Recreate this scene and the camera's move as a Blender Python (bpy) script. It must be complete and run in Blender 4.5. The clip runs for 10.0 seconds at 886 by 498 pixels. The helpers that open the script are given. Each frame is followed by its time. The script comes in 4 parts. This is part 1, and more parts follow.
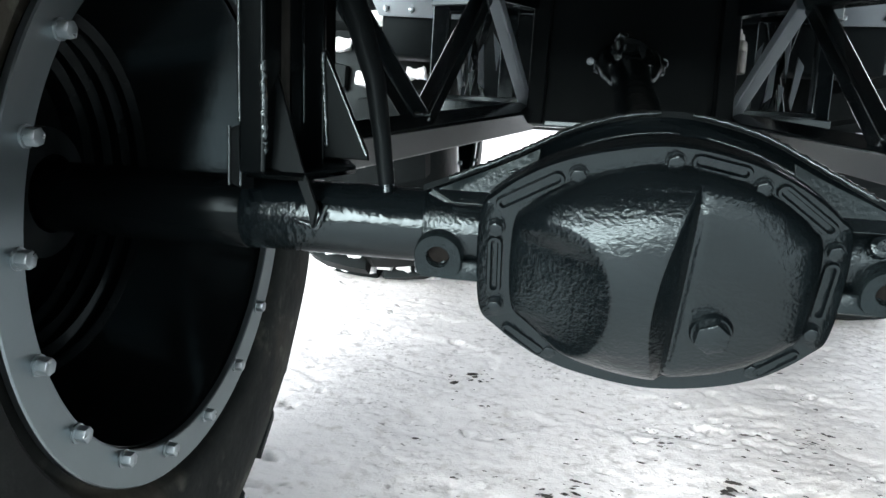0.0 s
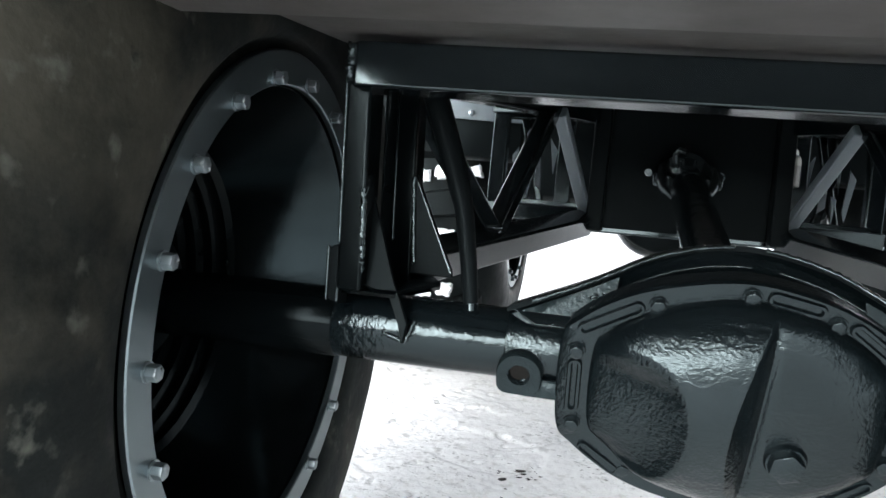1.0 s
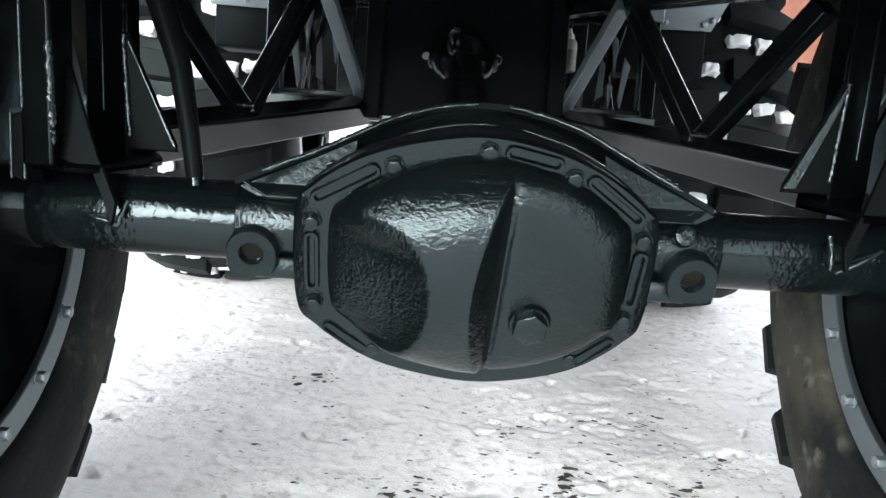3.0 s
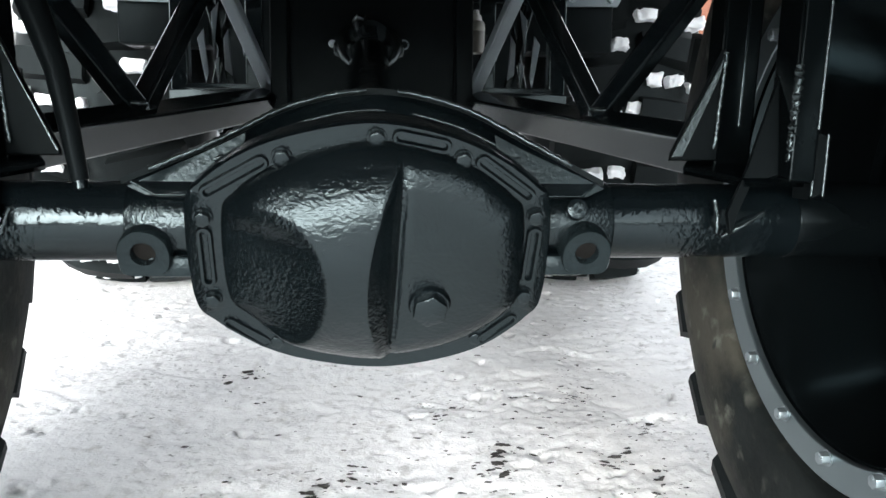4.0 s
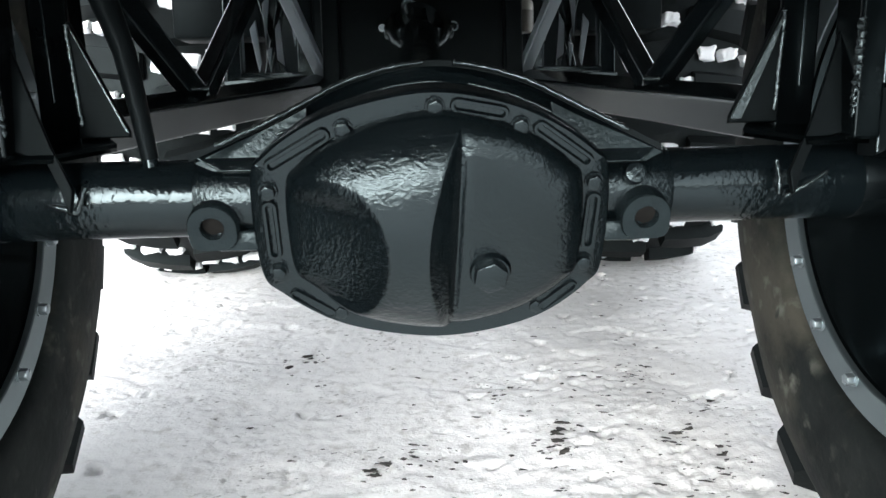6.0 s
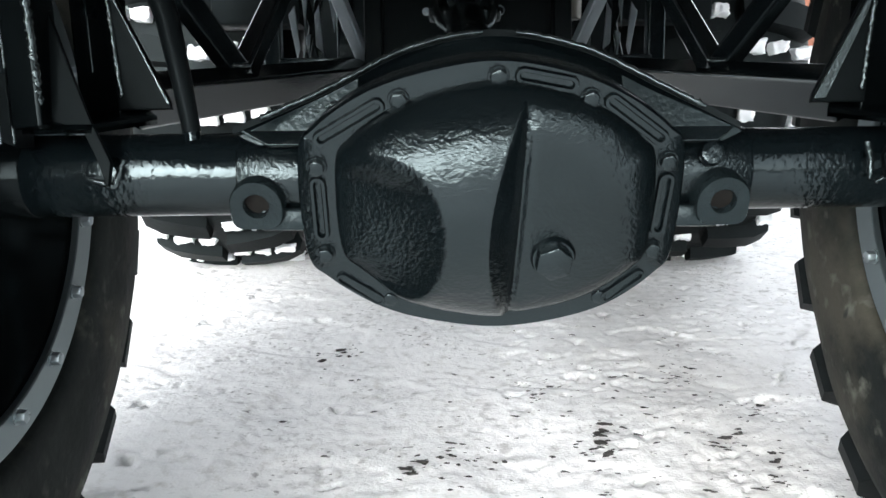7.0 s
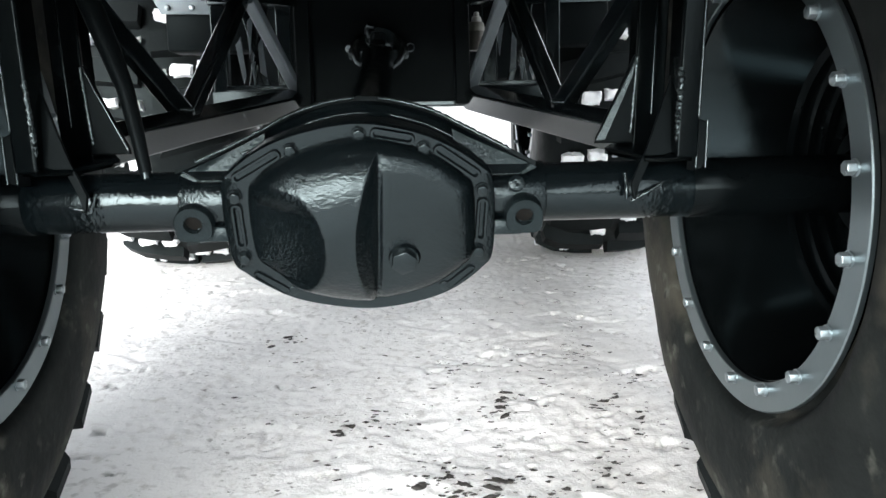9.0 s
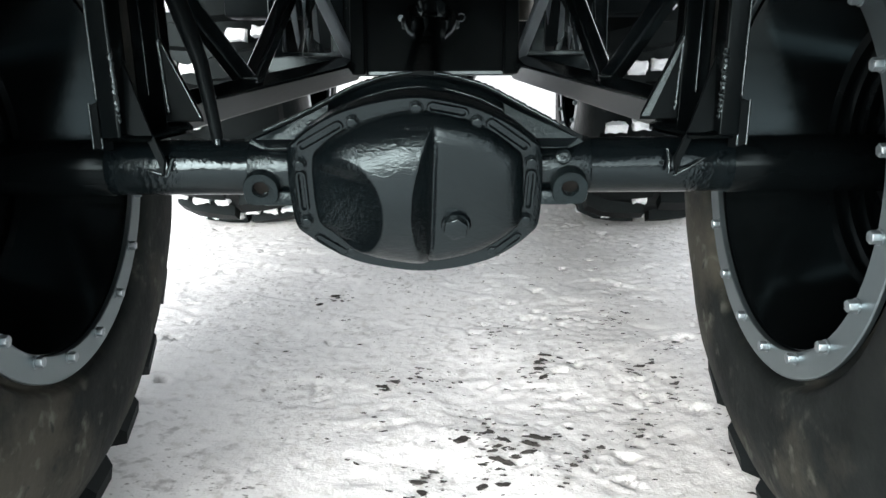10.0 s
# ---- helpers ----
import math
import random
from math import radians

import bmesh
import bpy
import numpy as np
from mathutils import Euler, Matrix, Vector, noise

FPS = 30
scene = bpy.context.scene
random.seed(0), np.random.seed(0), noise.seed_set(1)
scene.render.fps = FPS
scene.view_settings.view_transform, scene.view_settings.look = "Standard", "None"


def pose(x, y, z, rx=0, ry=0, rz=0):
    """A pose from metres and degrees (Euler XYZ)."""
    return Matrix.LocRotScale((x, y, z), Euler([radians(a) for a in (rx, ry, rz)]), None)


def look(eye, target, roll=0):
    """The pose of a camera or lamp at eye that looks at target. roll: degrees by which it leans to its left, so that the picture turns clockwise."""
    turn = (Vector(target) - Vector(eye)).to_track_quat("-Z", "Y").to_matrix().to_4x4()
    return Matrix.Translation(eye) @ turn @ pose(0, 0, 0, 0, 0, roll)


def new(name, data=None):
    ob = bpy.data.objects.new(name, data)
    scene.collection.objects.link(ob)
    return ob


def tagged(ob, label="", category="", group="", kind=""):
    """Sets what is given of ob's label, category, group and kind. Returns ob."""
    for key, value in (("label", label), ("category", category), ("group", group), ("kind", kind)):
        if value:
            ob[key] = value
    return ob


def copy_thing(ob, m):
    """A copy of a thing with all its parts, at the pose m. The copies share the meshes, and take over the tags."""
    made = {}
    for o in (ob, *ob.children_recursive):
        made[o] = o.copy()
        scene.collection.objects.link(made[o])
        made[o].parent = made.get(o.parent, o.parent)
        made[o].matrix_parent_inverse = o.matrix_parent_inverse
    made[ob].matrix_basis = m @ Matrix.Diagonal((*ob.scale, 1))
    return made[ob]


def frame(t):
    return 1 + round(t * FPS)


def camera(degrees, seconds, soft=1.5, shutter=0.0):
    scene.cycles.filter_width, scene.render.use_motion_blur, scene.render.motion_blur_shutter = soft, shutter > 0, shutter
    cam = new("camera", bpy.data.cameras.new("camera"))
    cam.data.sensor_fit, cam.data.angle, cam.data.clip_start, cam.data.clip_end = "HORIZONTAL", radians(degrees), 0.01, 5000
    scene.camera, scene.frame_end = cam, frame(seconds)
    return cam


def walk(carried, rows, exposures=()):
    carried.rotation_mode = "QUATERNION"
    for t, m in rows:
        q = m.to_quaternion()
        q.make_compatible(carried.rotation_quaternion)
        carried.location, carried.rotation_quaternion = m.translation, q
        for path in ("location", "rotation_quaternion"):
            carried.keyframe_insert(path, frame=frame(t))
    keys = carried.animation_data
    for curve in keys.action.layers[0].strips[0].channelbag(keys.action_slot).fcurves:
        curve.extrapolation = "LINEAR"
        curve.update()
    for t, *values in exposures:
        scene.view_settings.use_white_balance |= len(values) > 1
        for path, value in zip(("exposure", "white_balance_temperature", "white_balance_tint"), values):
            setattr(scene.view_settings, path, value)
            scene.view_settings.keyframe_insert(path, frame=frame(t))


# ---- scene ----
cam = camera(58.2, 10.0)
# The vehicle stands nose-up in its own axes: this lays it, and the path, on the level ground.
LEVEL = pose(0, 0, 0.0787, -5.43)
PATH = [
    (0, (-0.084, -0.733, 0.644), (-0.404, 1.223, 0.377), 3.5),
    (0.5, (-0.129, -0.781, 0.672), (-0.553, 1.166, 0.498), 4.7),
    (1, (-0.13, -0.79, 0.687), (-0.552, 1.164, 0.61), 5.3),
    (1.5, (-0.123, -0.783, 0.688), (-0.492, 1.181, 0.619), 5.7),
    (2, (-0.105, -0.756, 0.653), (-0.375, 1.219, 0.483), 5.7),
    (2.5, (-0.095, -0.736, 0.637), (-0.241, 1.245, 0.401), 5.4),
    (3, (-0.048, -0.704, 0.64), (-0.014, 1.28, 0.39), 3.8),
    (3.2, (-0.025, -0.698, 0.635), (0.079, 1.283, 0.376), 2.9),
    (4.3, (-0.006, -0.717, 0.646), (0.179, 1.254, 0.367), 0.6),
    (4.5, (-0.009, -0.722, 0.649), (0.164, 1.251, 0.37), 0.5),
    (5, (-0.018, -0.737, 0.645), (0.128, 1.238, 0.365), 0.1),
    (5.5, (-0.013, -0.74, 0.632), (0.085, 1.236, 0.341), -0.7),
    (6, (-0.017, -0.722, 0.62), (0.041, 1.254, 0.32), -1.4),
    (6.2, (-0.027, -0.706, 0.609), (0.021, 1.268, 0.293), -1.4),
    (7.3, (-0.045, -0.669, 0.597), (-0.063, 1.312, 0.323), -0.5),
    (7.5, (-0.04, -0.679, 0.607), (-0.051, 1.306, 0.359), -0.7),
    (8, (-0.003, -0.711, 0.628), (0.027, 1.273, 0.379), -1.4),
    (8.5, (0.028, -0.803, 0.664), (0.096, 1.173, 0.361), -1.5),
    (9, (0.068, -0.965, 0.653), (0.13, 1.009, 0.335), -1.3),
    (9.5, (0.107, -1.027, 0.647), (0.148, 0.947, 0.326), -1.3),
    (10, (0.052, -1.03, 0.67), (0.016, 0.928, 0.262), -0.4),
]
walk(cam, [(t, LEVEL @ look(eye, target, roll)) for t, eye, target, roll in PATH], exposures=((0, 2.36, 6280, 8), (0.5, 2.42, 6265, 8), (1, 2.38, 6250, 8), (2, 2.28, 6270, 8), (2.5, 2.33, 6290, 8), (8, 2.3, 6340, 8), (9, 2.28, 6390, 8), (10, 2.1, 6420, 8)))

# ---- light ----
SUN_ELEV, SUN_TURN = 23.0, 201.0
world = bpy.data.worlds.new("world")
scene.world = world
world.use_nodes = True
wn = world.node_tree.nodes
sky = wn.new("ShaderNodeTexSky")
sky.sky_type, sky.sun_disc = "NISHITA", False
sky.sun_elevation, sky.sun_rotation = radians(SUN_ELEV), radians(SUN_TURN)
sky.air_density, sky.dust_density, sky.ozone_density = 1.0, 3.0, 1.0
hsv = wn.new("ShaderNodeHueSaturation")
hsv.inputs["Saturation"].default_value = 0.12
world.node_tree.links.new(sky.outputs[0], hsv.inputs["Color"])
world.node_tree.links.new(hsv.outputs[0], wn["Background"].inputs[0])
wn["Background"].inputs[1].default_value = 0.15
sun = new("sun", bpy.data.lights.new("sun", "SUN"))
sun.data.energy, sun.data.angle, sun.data.color = 0.12, radians(60), (1.0, 0.985, 0.97)
a, e = radians(SUN_TURN), radians(SUN_ELEV)
sun.matrix_world = look((10 * math.sin(a) * math.cos(e), 10 * math.cos(a) * math.cos(e), 10 * math.sin(e)), (0, 0, 0))


# ---- materials ----
def mat(name, base, rough=0.5, metal=0.0, vary=0.0, vary_scale=4.0, dirt=None, dirt_scale=3.0, dirt_low=0.55, dirt_high=0.7,
        bump=0.0, bump_scale=60.0, bump2=0.0, bump2_scale=8.0, rough_vary=0.0, coat=0.0, per_piece=0.0, spec=0.5, fine=5.0, tint=(1, 1, 1)):
    m = bpy.data.materials.new(name)
    m.use_nodes = True
    n, l = m.node_tree.nodes, m.node_tree.links
    p = n["Principled BSDF"]
    p.inputs["Roughness"].default_value, p.inputs["Metallic"].default_value = rough, metal
    p.inputs["Coat Weight"].default_value, p.inputs["Coat Roughness"].default_value = coat, 0.12
    p.inputs["Specular IOR Level"].default_value = spec
    p.inputs["Specular Tint"].default_value = (*tint, 1)
    co = n.new("ShaderNodeTexCoord")

    def noisy(scale, detail=6.0, rough_n=0.6):
        t = n.new("ShaderNodeTexNoise")
        t.inputs["Scale"].default_value, t.inputs["Detail"].default_value = scale, detail
        t.inputs["Roughness"].default_value = rough_n
        l.new(co.outputs["Object"], t.inputs["Vector"])
        return t.outputs["Fac"]

    def span(fac, lo, hi, a0, a1):
        r = n.new("ShaderNodeMapRange")
        r.clamp = True
        for k, v in zip(("From Min", "From Max", "To Min", "To Max"), (lo, hi, a0, a1)):
            r.inputs[k].default_value = v
        l.new(fac, r.inputs["Value"])
        return r.outputs[0]

    def mix(fac, ca, cb, blend="MIX"):
        x = n.new("ShaderNodeMix")
        x.data_type, x.blend_type = "RGBA", blend
        for sock, v in ((x.inputs[0], fac), (x.inputs[6], ca), (x.inputs[7], cb)):
            if isinstance(v, (int, float)):
                sock.default_value = v
            elif isinstance(v, tuple):
                sock.default_value = (*v, 1)
            else:
                l.new(v, sock)
        return x.outputs[2]

    col = base
    if vary:
        dark = tuple(c * (1 - vary) for c in base)
        light = tuple(min(1, c * (1 + vary)) for c in base)
        col = mix(span(noisy(vary_scale), 0.3, 0.7, 0, 1), dark, light)
    if per_piece:
        info = n.new("ShaderNodeObjectInfo")
        g = n.new("ShaderNodeCombineColor")
        v = span(info.outputs["Random"], 0, 1, 1 - per_piece, 1.0)
        for k in range(3):
            l.new(v, g.inputs[k])
        col = mix(1.0, col, g.outputs[0], "MULTIPLY")
    if dirt:
        col = mix(span(noisy(dirt_scale, 8, 0.65), dirt_low, dirt_high, 0, 1), col, dirt)
    if isinstance(col, tuple):
        p.inputs["Base Color"].default_value = (*col, 1)
    else:
        l.new(col, p.inputs["Base Color"])
    if rough_vary:
        l.new(span(noisy(vary_scale * 2.3), 0.3, 0.7, max(0.03, rough - rough_vary), min(1, rough + rough_vary)), p.inputs["Roughness"])
    last = None
    for strength, scale, dist in ((bump2, bump2_scale, 0.01), (bump, bump_scale, 0.002)):
        if strength:
            b = n.new("ShaderNodeBump")
            b.inputs["Strength"].default_value, b.inputs["Distance"].default_value = strength, dist
            l.new(noisy(scale, fine, 0.5), b.inputs["Height"])
            if last:
                l.new(last, b.inputs["Normal"])
            last = b.outputs[0]
    if last:
        l.new(last, p.inputs["Normal"])
    return m


BLACK, TEAL = (0.0024, 0.0038, 0.0045), (0.78, 0.96, 1.0)
M_CAST = mat("black_cast_paint", BLACK, 0.15, vary=0.25, vary_scale=9, bump=0.36, bump_scale=290, bump2=0.11, bump2_scale=75, rough_vary=0.05, spec=0.36, fine=4.0, tint=TEAL)
M_TUBE = mat("black_tube_paint", BLACK, 0.13, vary=0.2, vary_scale=12, bump=0.22, bump_scale=150, bump2=0.09, bump2_scale=30, rough_vary=0.05, spec=0.32, fine=2.5, tint=TEAL)
M_FRAME = mat("black_frame_paint", (0.0030, 0.0044, 0.0052), 0.14, vary=0.2, vary_scale=10, bump=0.04, bump_scale=160, rough_vary=0.03, spec=0.42, tint=TEAL)
M_WELD = mat("weld_bead_paint", (0.008, 0.0105, 0.011), 0.20, vary=0.3, vary_scale=60, bump=0.4, bump_scale=250, spec=0.7, tint=TEAL)
# Dark underbody paint; on gussets, strap and inner posts it imitates dark reflections.
M_DARK = mat("dark_paint_and_shade", (0.0034, 0.0044, 0.0048), 0.40, spec=0.035, vary=0.3, vary_scale=6, bump=0.15, bump_scale=80, tint=TEAL)
M_EAR = mat("black_lug_paint", (0.006, 0.009, 0.010), 0.24, vary=0.25, vary_scale=30, bump=0.45, bump_scale=190, spec=0.19, tint=TEAL)
# Black paint darkened and dulled, imitating dark reflections on posts and rim ridges.
M_DIMMED = mat("dimmed_black_paint", (0.0016, 0.0023, 0.0026), 0.16, vary=0.2, vary_scale=10, bump=0.05, bump_scale=160, rough_vary=0.03, spec=0.07, tint=TEAL)
M_RING = mat("grey_rim_ring_steel", (0.135, 0.166, 0.176), 0.30, metal=0.9, vary=0.05, vary_scale=12, bump=0.05, bump_scale=90)
M_ZINC = mat("zinc_bolt", (0.21, 0.245, 0.26), 0.34, metal=0.8, vary=0.15, vary_scale=50, rough_vary=0.1)
M_RIM = mat("black_rim_enamel", (0.0014, 0.0019, 0.0021), 0.13, vary=0.2, vary_scale=7, bump=0.05, bump_scale=120, rough_vary=0.04, spec=0.34, tint=(0.68, 0.92, 1.0))
M_TYRE = mat("dusty_tyre_rubber", (0.0056, 0.0063, 0.0059), 0.74, spec=0.13, tint=TEAL, vary=0.7, vary_scale=9, dirt=(0.038, 0.0355, 0.028), dirt_scale=3.4, dirt_low=0.47, dirt_high=0.64, bump=0.5, bump_scale=60, bump2=0.4, bump2_scale=10)
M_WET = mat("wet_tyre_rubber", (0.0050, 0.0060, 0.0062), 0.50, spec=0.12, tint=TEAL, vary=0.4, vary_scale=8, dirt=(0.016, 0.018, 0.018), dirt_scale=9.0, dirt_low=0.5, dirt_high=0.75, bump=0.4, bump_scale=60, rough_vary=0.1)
M_LUG = mat("tread_lug_rubber", (0.0055, 0.0065, 0.0067), 0.6, spec=0.12, tint=TEAL, vary=0.3, vary_scale=12, bump=0.4, bump_scale=60, per_piece=0.3)
M_SNOW = mat("trodden_snow", (0.85, 0.85, 0.85), 0.75, vary=0.03, vary_scale=3.0, dirt=(0.62, 0.61, 0.59), dirt_scale=22.0, dirt_low=0.55, dirt_high=0.72, bump=0.7, bump_scale=170, bump2=0.25, bump2_scale=48, fine=5.0)
M_PACK = mat("packed_snow", (0.84, 0.86, 0.88), 0.7, vary=0.06, vary_scale=20, bump=0.5, bump_scale=60)
M_DIRT = mat("frozen_dirt", (0.035, 0.032, 0.029), 0.8, vary=0.4, vary_scale=20, bump=0.6, bump_scale=80)
M_DECK = mat("deck_underside_steel", (0.055, 0.051, 0.048), 0.45, vary=0.2, vary_scale=2.5, dirt=(0.04, 0.036, 0.030), dirt_scale=2.5, bump=0.15, bump_scale=90, rough_vary=0.1, spec=0.3)
# Fender sheet's own grey; on diagonals and front triangles it stands for lit paint.
M_SHEET_AND_LIT = mat("grey_sheet_and_lit_steel", (0.125, 0.15, 0.165), 0.4, metal=0.4, vary=0.1, vary_scale=6, rough_vary=0.08)
M_BRICK = mat("orange_brick", (0.16, 0.055, 0.028), 0.85, vary=0.2, vary_scale=0.8, bump=0.3, bump_scale=10)
M_BROWN = mat("brown_brick", (0.05, 0.032, 0.027), 0.85, vary=0.25, vary_scale=0.6, bump=0.3, bump_scale=10)
M_WHITE = mat("white_wall_trim", (0.5, 0.49, 0.47), 0.7, vary=0.08, vary_scale=1)
M_GLASS = mat("window_glass", (0.03, 0.04, 0.05), 0.08, vary=0.2, vary_scale=1)
M_BOTTLE = mat("cloudy_reservoir_plastic", (0.16, 0.16, 0.14), 0.4, vary=0.15, vary_scale=20)
M_JAR = mat("dim_reservoir_plastic", (0.06, 0.058, 0.05), 0.4, vary=0.3, vary_scale=25)
M_PALE = mat("pale_cap_plastic", (0.45, 0.45, 0.43), 0.5, vary=0.1, vary_scale=40)
M_RUST = mat("lug_hole_rust", (0.0062, 0.0058, 0.0052), 0.8, spec=0.10, vary=0.4, vary_scale=80)


def add_flecks(m, colour, scale, stretch, lo, hi, patch_scale, patch_lo, patch_hi):
    """Scatters dark, stretched flecks of grit over a material, in patches."""
    n, l = m.node_tree.nodes, m.node_tree.links
    p = n["Principled BSDF"]
    old = p.inputs["Base Color"].links[0].from_socket
    co, mp = n.new("ShaderNodeTexCoord"), n.new("ShaderNodeMapping")
    mp.inputs["Scale"].default_value = (1, stretch, 1)
    mp.inputs["Rotation"].default_value = (0, 0, 0.25)
    l.new(co.outputs["Object"], mp.inputs["Vector"])
    masks = []
    for vec, sc, a, b in ((mp.outputs[0], scale, lo, hi), (co.outputs["Object"], patch_scale, patch_lo, patch_hi)):
        t, r = n.new("ShaderNodeTexNoise"), n.new("ShaderNodeMapRange")
        t.inputs["Scale"].default_value, t.inputs["Detail"].default_value = sc, 5.0
        r.inputs["From Min"].default_value, r.inputs["From Max"].default_value = a, b
        l.new(vec, t.inputs["Vector"])
        l.new(t.outputs["Fac"], r.inputs["Value"])
        masks.append(r.outputs[0])
    mul, mx = n.new("ShaderNodeMath"), n.new("ShaderNodeMix")
    mul.operation, mx.data_type = "MULTIPLY", "RGBA"
    l.new(masks[0], mul.inputs[0])
    l.new(masks[1], mul.inputs[1])
    l.new(mul.outputs[0], mx.inputs[0])
    l.new(old, mx.inputs[6])
    mx.inputs[7].default_value = (*colour, 1)
    l.new(mx.outputs[2], p.inputs["Base Color"])


add_flecks(M_SNOW, (0.14, 0.135, 0.125), 55.0, 1.8, 0.62, 0.70, 2.6, 0.48, 0.64)
add_flecks(M_SNOW, (0.52, 0.515, 0.51), 24.0, 1.3, 0.57, 0.69, 1.7, 0.36, 0.58)
add_flecks(M_SNOW, (0.38, 0.375, 0.37), 60.0, 1.3, 0.60, 0.68, 5.0, 0.47, 0.60)


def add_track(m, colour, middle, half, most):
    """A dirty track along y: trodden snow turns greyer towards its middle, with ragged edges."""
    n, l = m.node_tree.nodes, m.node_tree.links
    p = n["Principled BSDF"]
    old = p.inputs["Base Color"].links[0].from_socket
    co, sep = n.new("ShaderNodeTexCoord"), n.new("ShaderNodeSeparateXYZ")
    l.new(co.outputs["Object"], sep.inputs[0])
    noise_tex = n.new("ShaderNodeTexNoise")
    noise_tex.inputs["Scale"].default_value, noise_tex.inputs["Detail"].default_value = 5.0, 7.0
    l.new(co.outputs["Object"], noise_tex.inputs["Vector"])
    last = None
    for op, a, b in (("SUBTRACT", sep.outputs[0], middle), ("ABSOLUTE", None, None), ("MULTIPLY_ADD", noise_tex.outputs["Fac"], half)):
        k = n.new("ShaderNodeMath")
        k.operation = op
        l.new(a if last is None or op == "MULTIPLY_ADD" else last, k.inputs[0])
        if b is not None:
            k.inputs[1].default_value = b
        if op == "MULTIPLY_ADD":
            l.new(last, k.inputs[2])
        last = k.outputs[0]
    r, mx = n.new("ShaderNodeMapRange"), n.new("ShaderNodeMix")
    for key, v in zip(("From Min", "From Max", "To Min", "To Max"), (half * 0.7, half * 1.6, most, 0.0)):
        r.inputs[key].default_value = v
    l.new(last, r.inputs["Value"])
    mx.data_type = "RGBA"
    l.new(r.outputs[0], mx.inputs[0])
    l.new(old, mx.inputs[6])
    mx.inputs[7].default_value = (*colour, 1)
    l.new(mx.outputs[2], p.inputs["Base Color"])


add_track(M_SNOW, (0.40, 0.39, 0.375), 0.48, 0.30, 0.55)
add_flecks(M_TYRE, (0.080, 0.083, 0.070), 26.0, 1.0, 0.58, 0.72, 4.0, 0.42, 0.60)
add_flecks(M_TYRE, (0.012, 0.013, 0.012), 34.0, 1.0, 0.60, 0.68, 6.0, 0.48, 0.62)


# ---- mesh helpers ----
FLAT = 14


def mesh(name, bm, material, smooth=40):
    bmesh.ops.recalc_face_normals(bm, faces=bm.faces)
    me = bpy.data.meshes.new(name)
    bm.to_mesh(me)
    bm.free()
    me.materials.append(material)
    if smooth == FLAT:
        # rounded edges between flat faces: every corner takes the normal of its largest face
        best = [(0.0, (0.0, 0.0, 1.0))] * len(me.vertices)
        for f in me.polygons:
            for v in f.vertices:
                if f.area > best[v][0]:
                    best[v] = (f.area, tuple(f.normal))
        me.polygons.foreach_set("use_smooth", [True] * len(me.polygons))
        me.normals_split_custom_set_from_vertices([b[1] for b in best])
    elif smooth:
        me.polygons.foreach_set("use_smooth", [True] * len(me.polygons))
        me.set_sharp_from_angle(angle=radians(smooth))
    return me


def part(name, bm, material, parent=None, label="", smooth=40):
    """Links a bmesh (or a mesh) as one object under a thing or a part."""
    me = bm if isinstance(bm, bpy.types.Mesh) else mesh(name, bm, material, smooth)
    ob = new(name, me)
    if parent:
        ob.parent = parent
    return tagged(ob, label)


def thing(name, at, label, category, group="", kind=""):
    ob = new(name)
    ob.location = at
    ob.empty_display_size = 0.05
    bpy.context.view_layer.update()
    return tagged(ob, label, category, group, kind)


def box(bm, lo, hi, bevel=0.003, m=None):
    c = [(a + b) / 2 for a, b in zip(lo, hi)]
    s = [abs(b - a) for a, b in zip(lo, hi)]
    mm = Matrix.Translation(c) @ Matrix.Diagonal((*s, 1))
    g = bmesh.ops.create_cube(bm, size=1, matrix=(m @ mm) if m else mm)
    if bevel:
        es = list({e for v in g["verts"] for e in v.link_edges})
        bmesh.ops.bevel(bm, geom=es, offset=min(bevel, min(s) * 0.45), segments=2, affect="EDGES", profile=0.5)


def bar(bm, a, b, w, h, bevel=0.005, up=(0, 0, 1), roll=0.0):
    """A square tube from a to b, w wide and h high, turned by roll degrees about its length."""
    a, b = Vector(a), Vector(b)
    d = b - a
    q = d.to_track_quat("Y", "Z") if abs(d.normalized().dot(Vector(up))) < 0.98 else d.to_track_quat("Y", "X")
    m = Matrix.Translation((a + b) / 2) @ q.to_matrix().to_4x4() @ Matrix.Rotation(radians(roll), 4, "Y")
    box(bm, (-w / 2, -d.length / 2, -h / 2), (w / 2, d.length / 2, h / 2), bevel, m)


def rod(bm, a, b, r1, r2=None, seg=24, bevel=0.0):
    a, b = Vector(a), Vector(b)
    d = b - a
    m = Matrix.Translation((a + b) / 2) @ d.to_track_quat("Z", "Y").to_matrix().to_4x4()
    g = bmesh.ops.create_cone(bm, cap_ends=True, segments=seg, radius1=r1, radius2=r1 if r2 is None else r2, depth=d.length, matrix=m)
    if bevel:
        es = [e for e in {e for v in g["verts"] for e in v.link_edges} if any(len(f.verts) > 4 for f in e.link_faces)]
        bmesh.ops.bevel(bm, geom=es, offset=bevel, segments=2, affect="EDGES", profile=0.5)


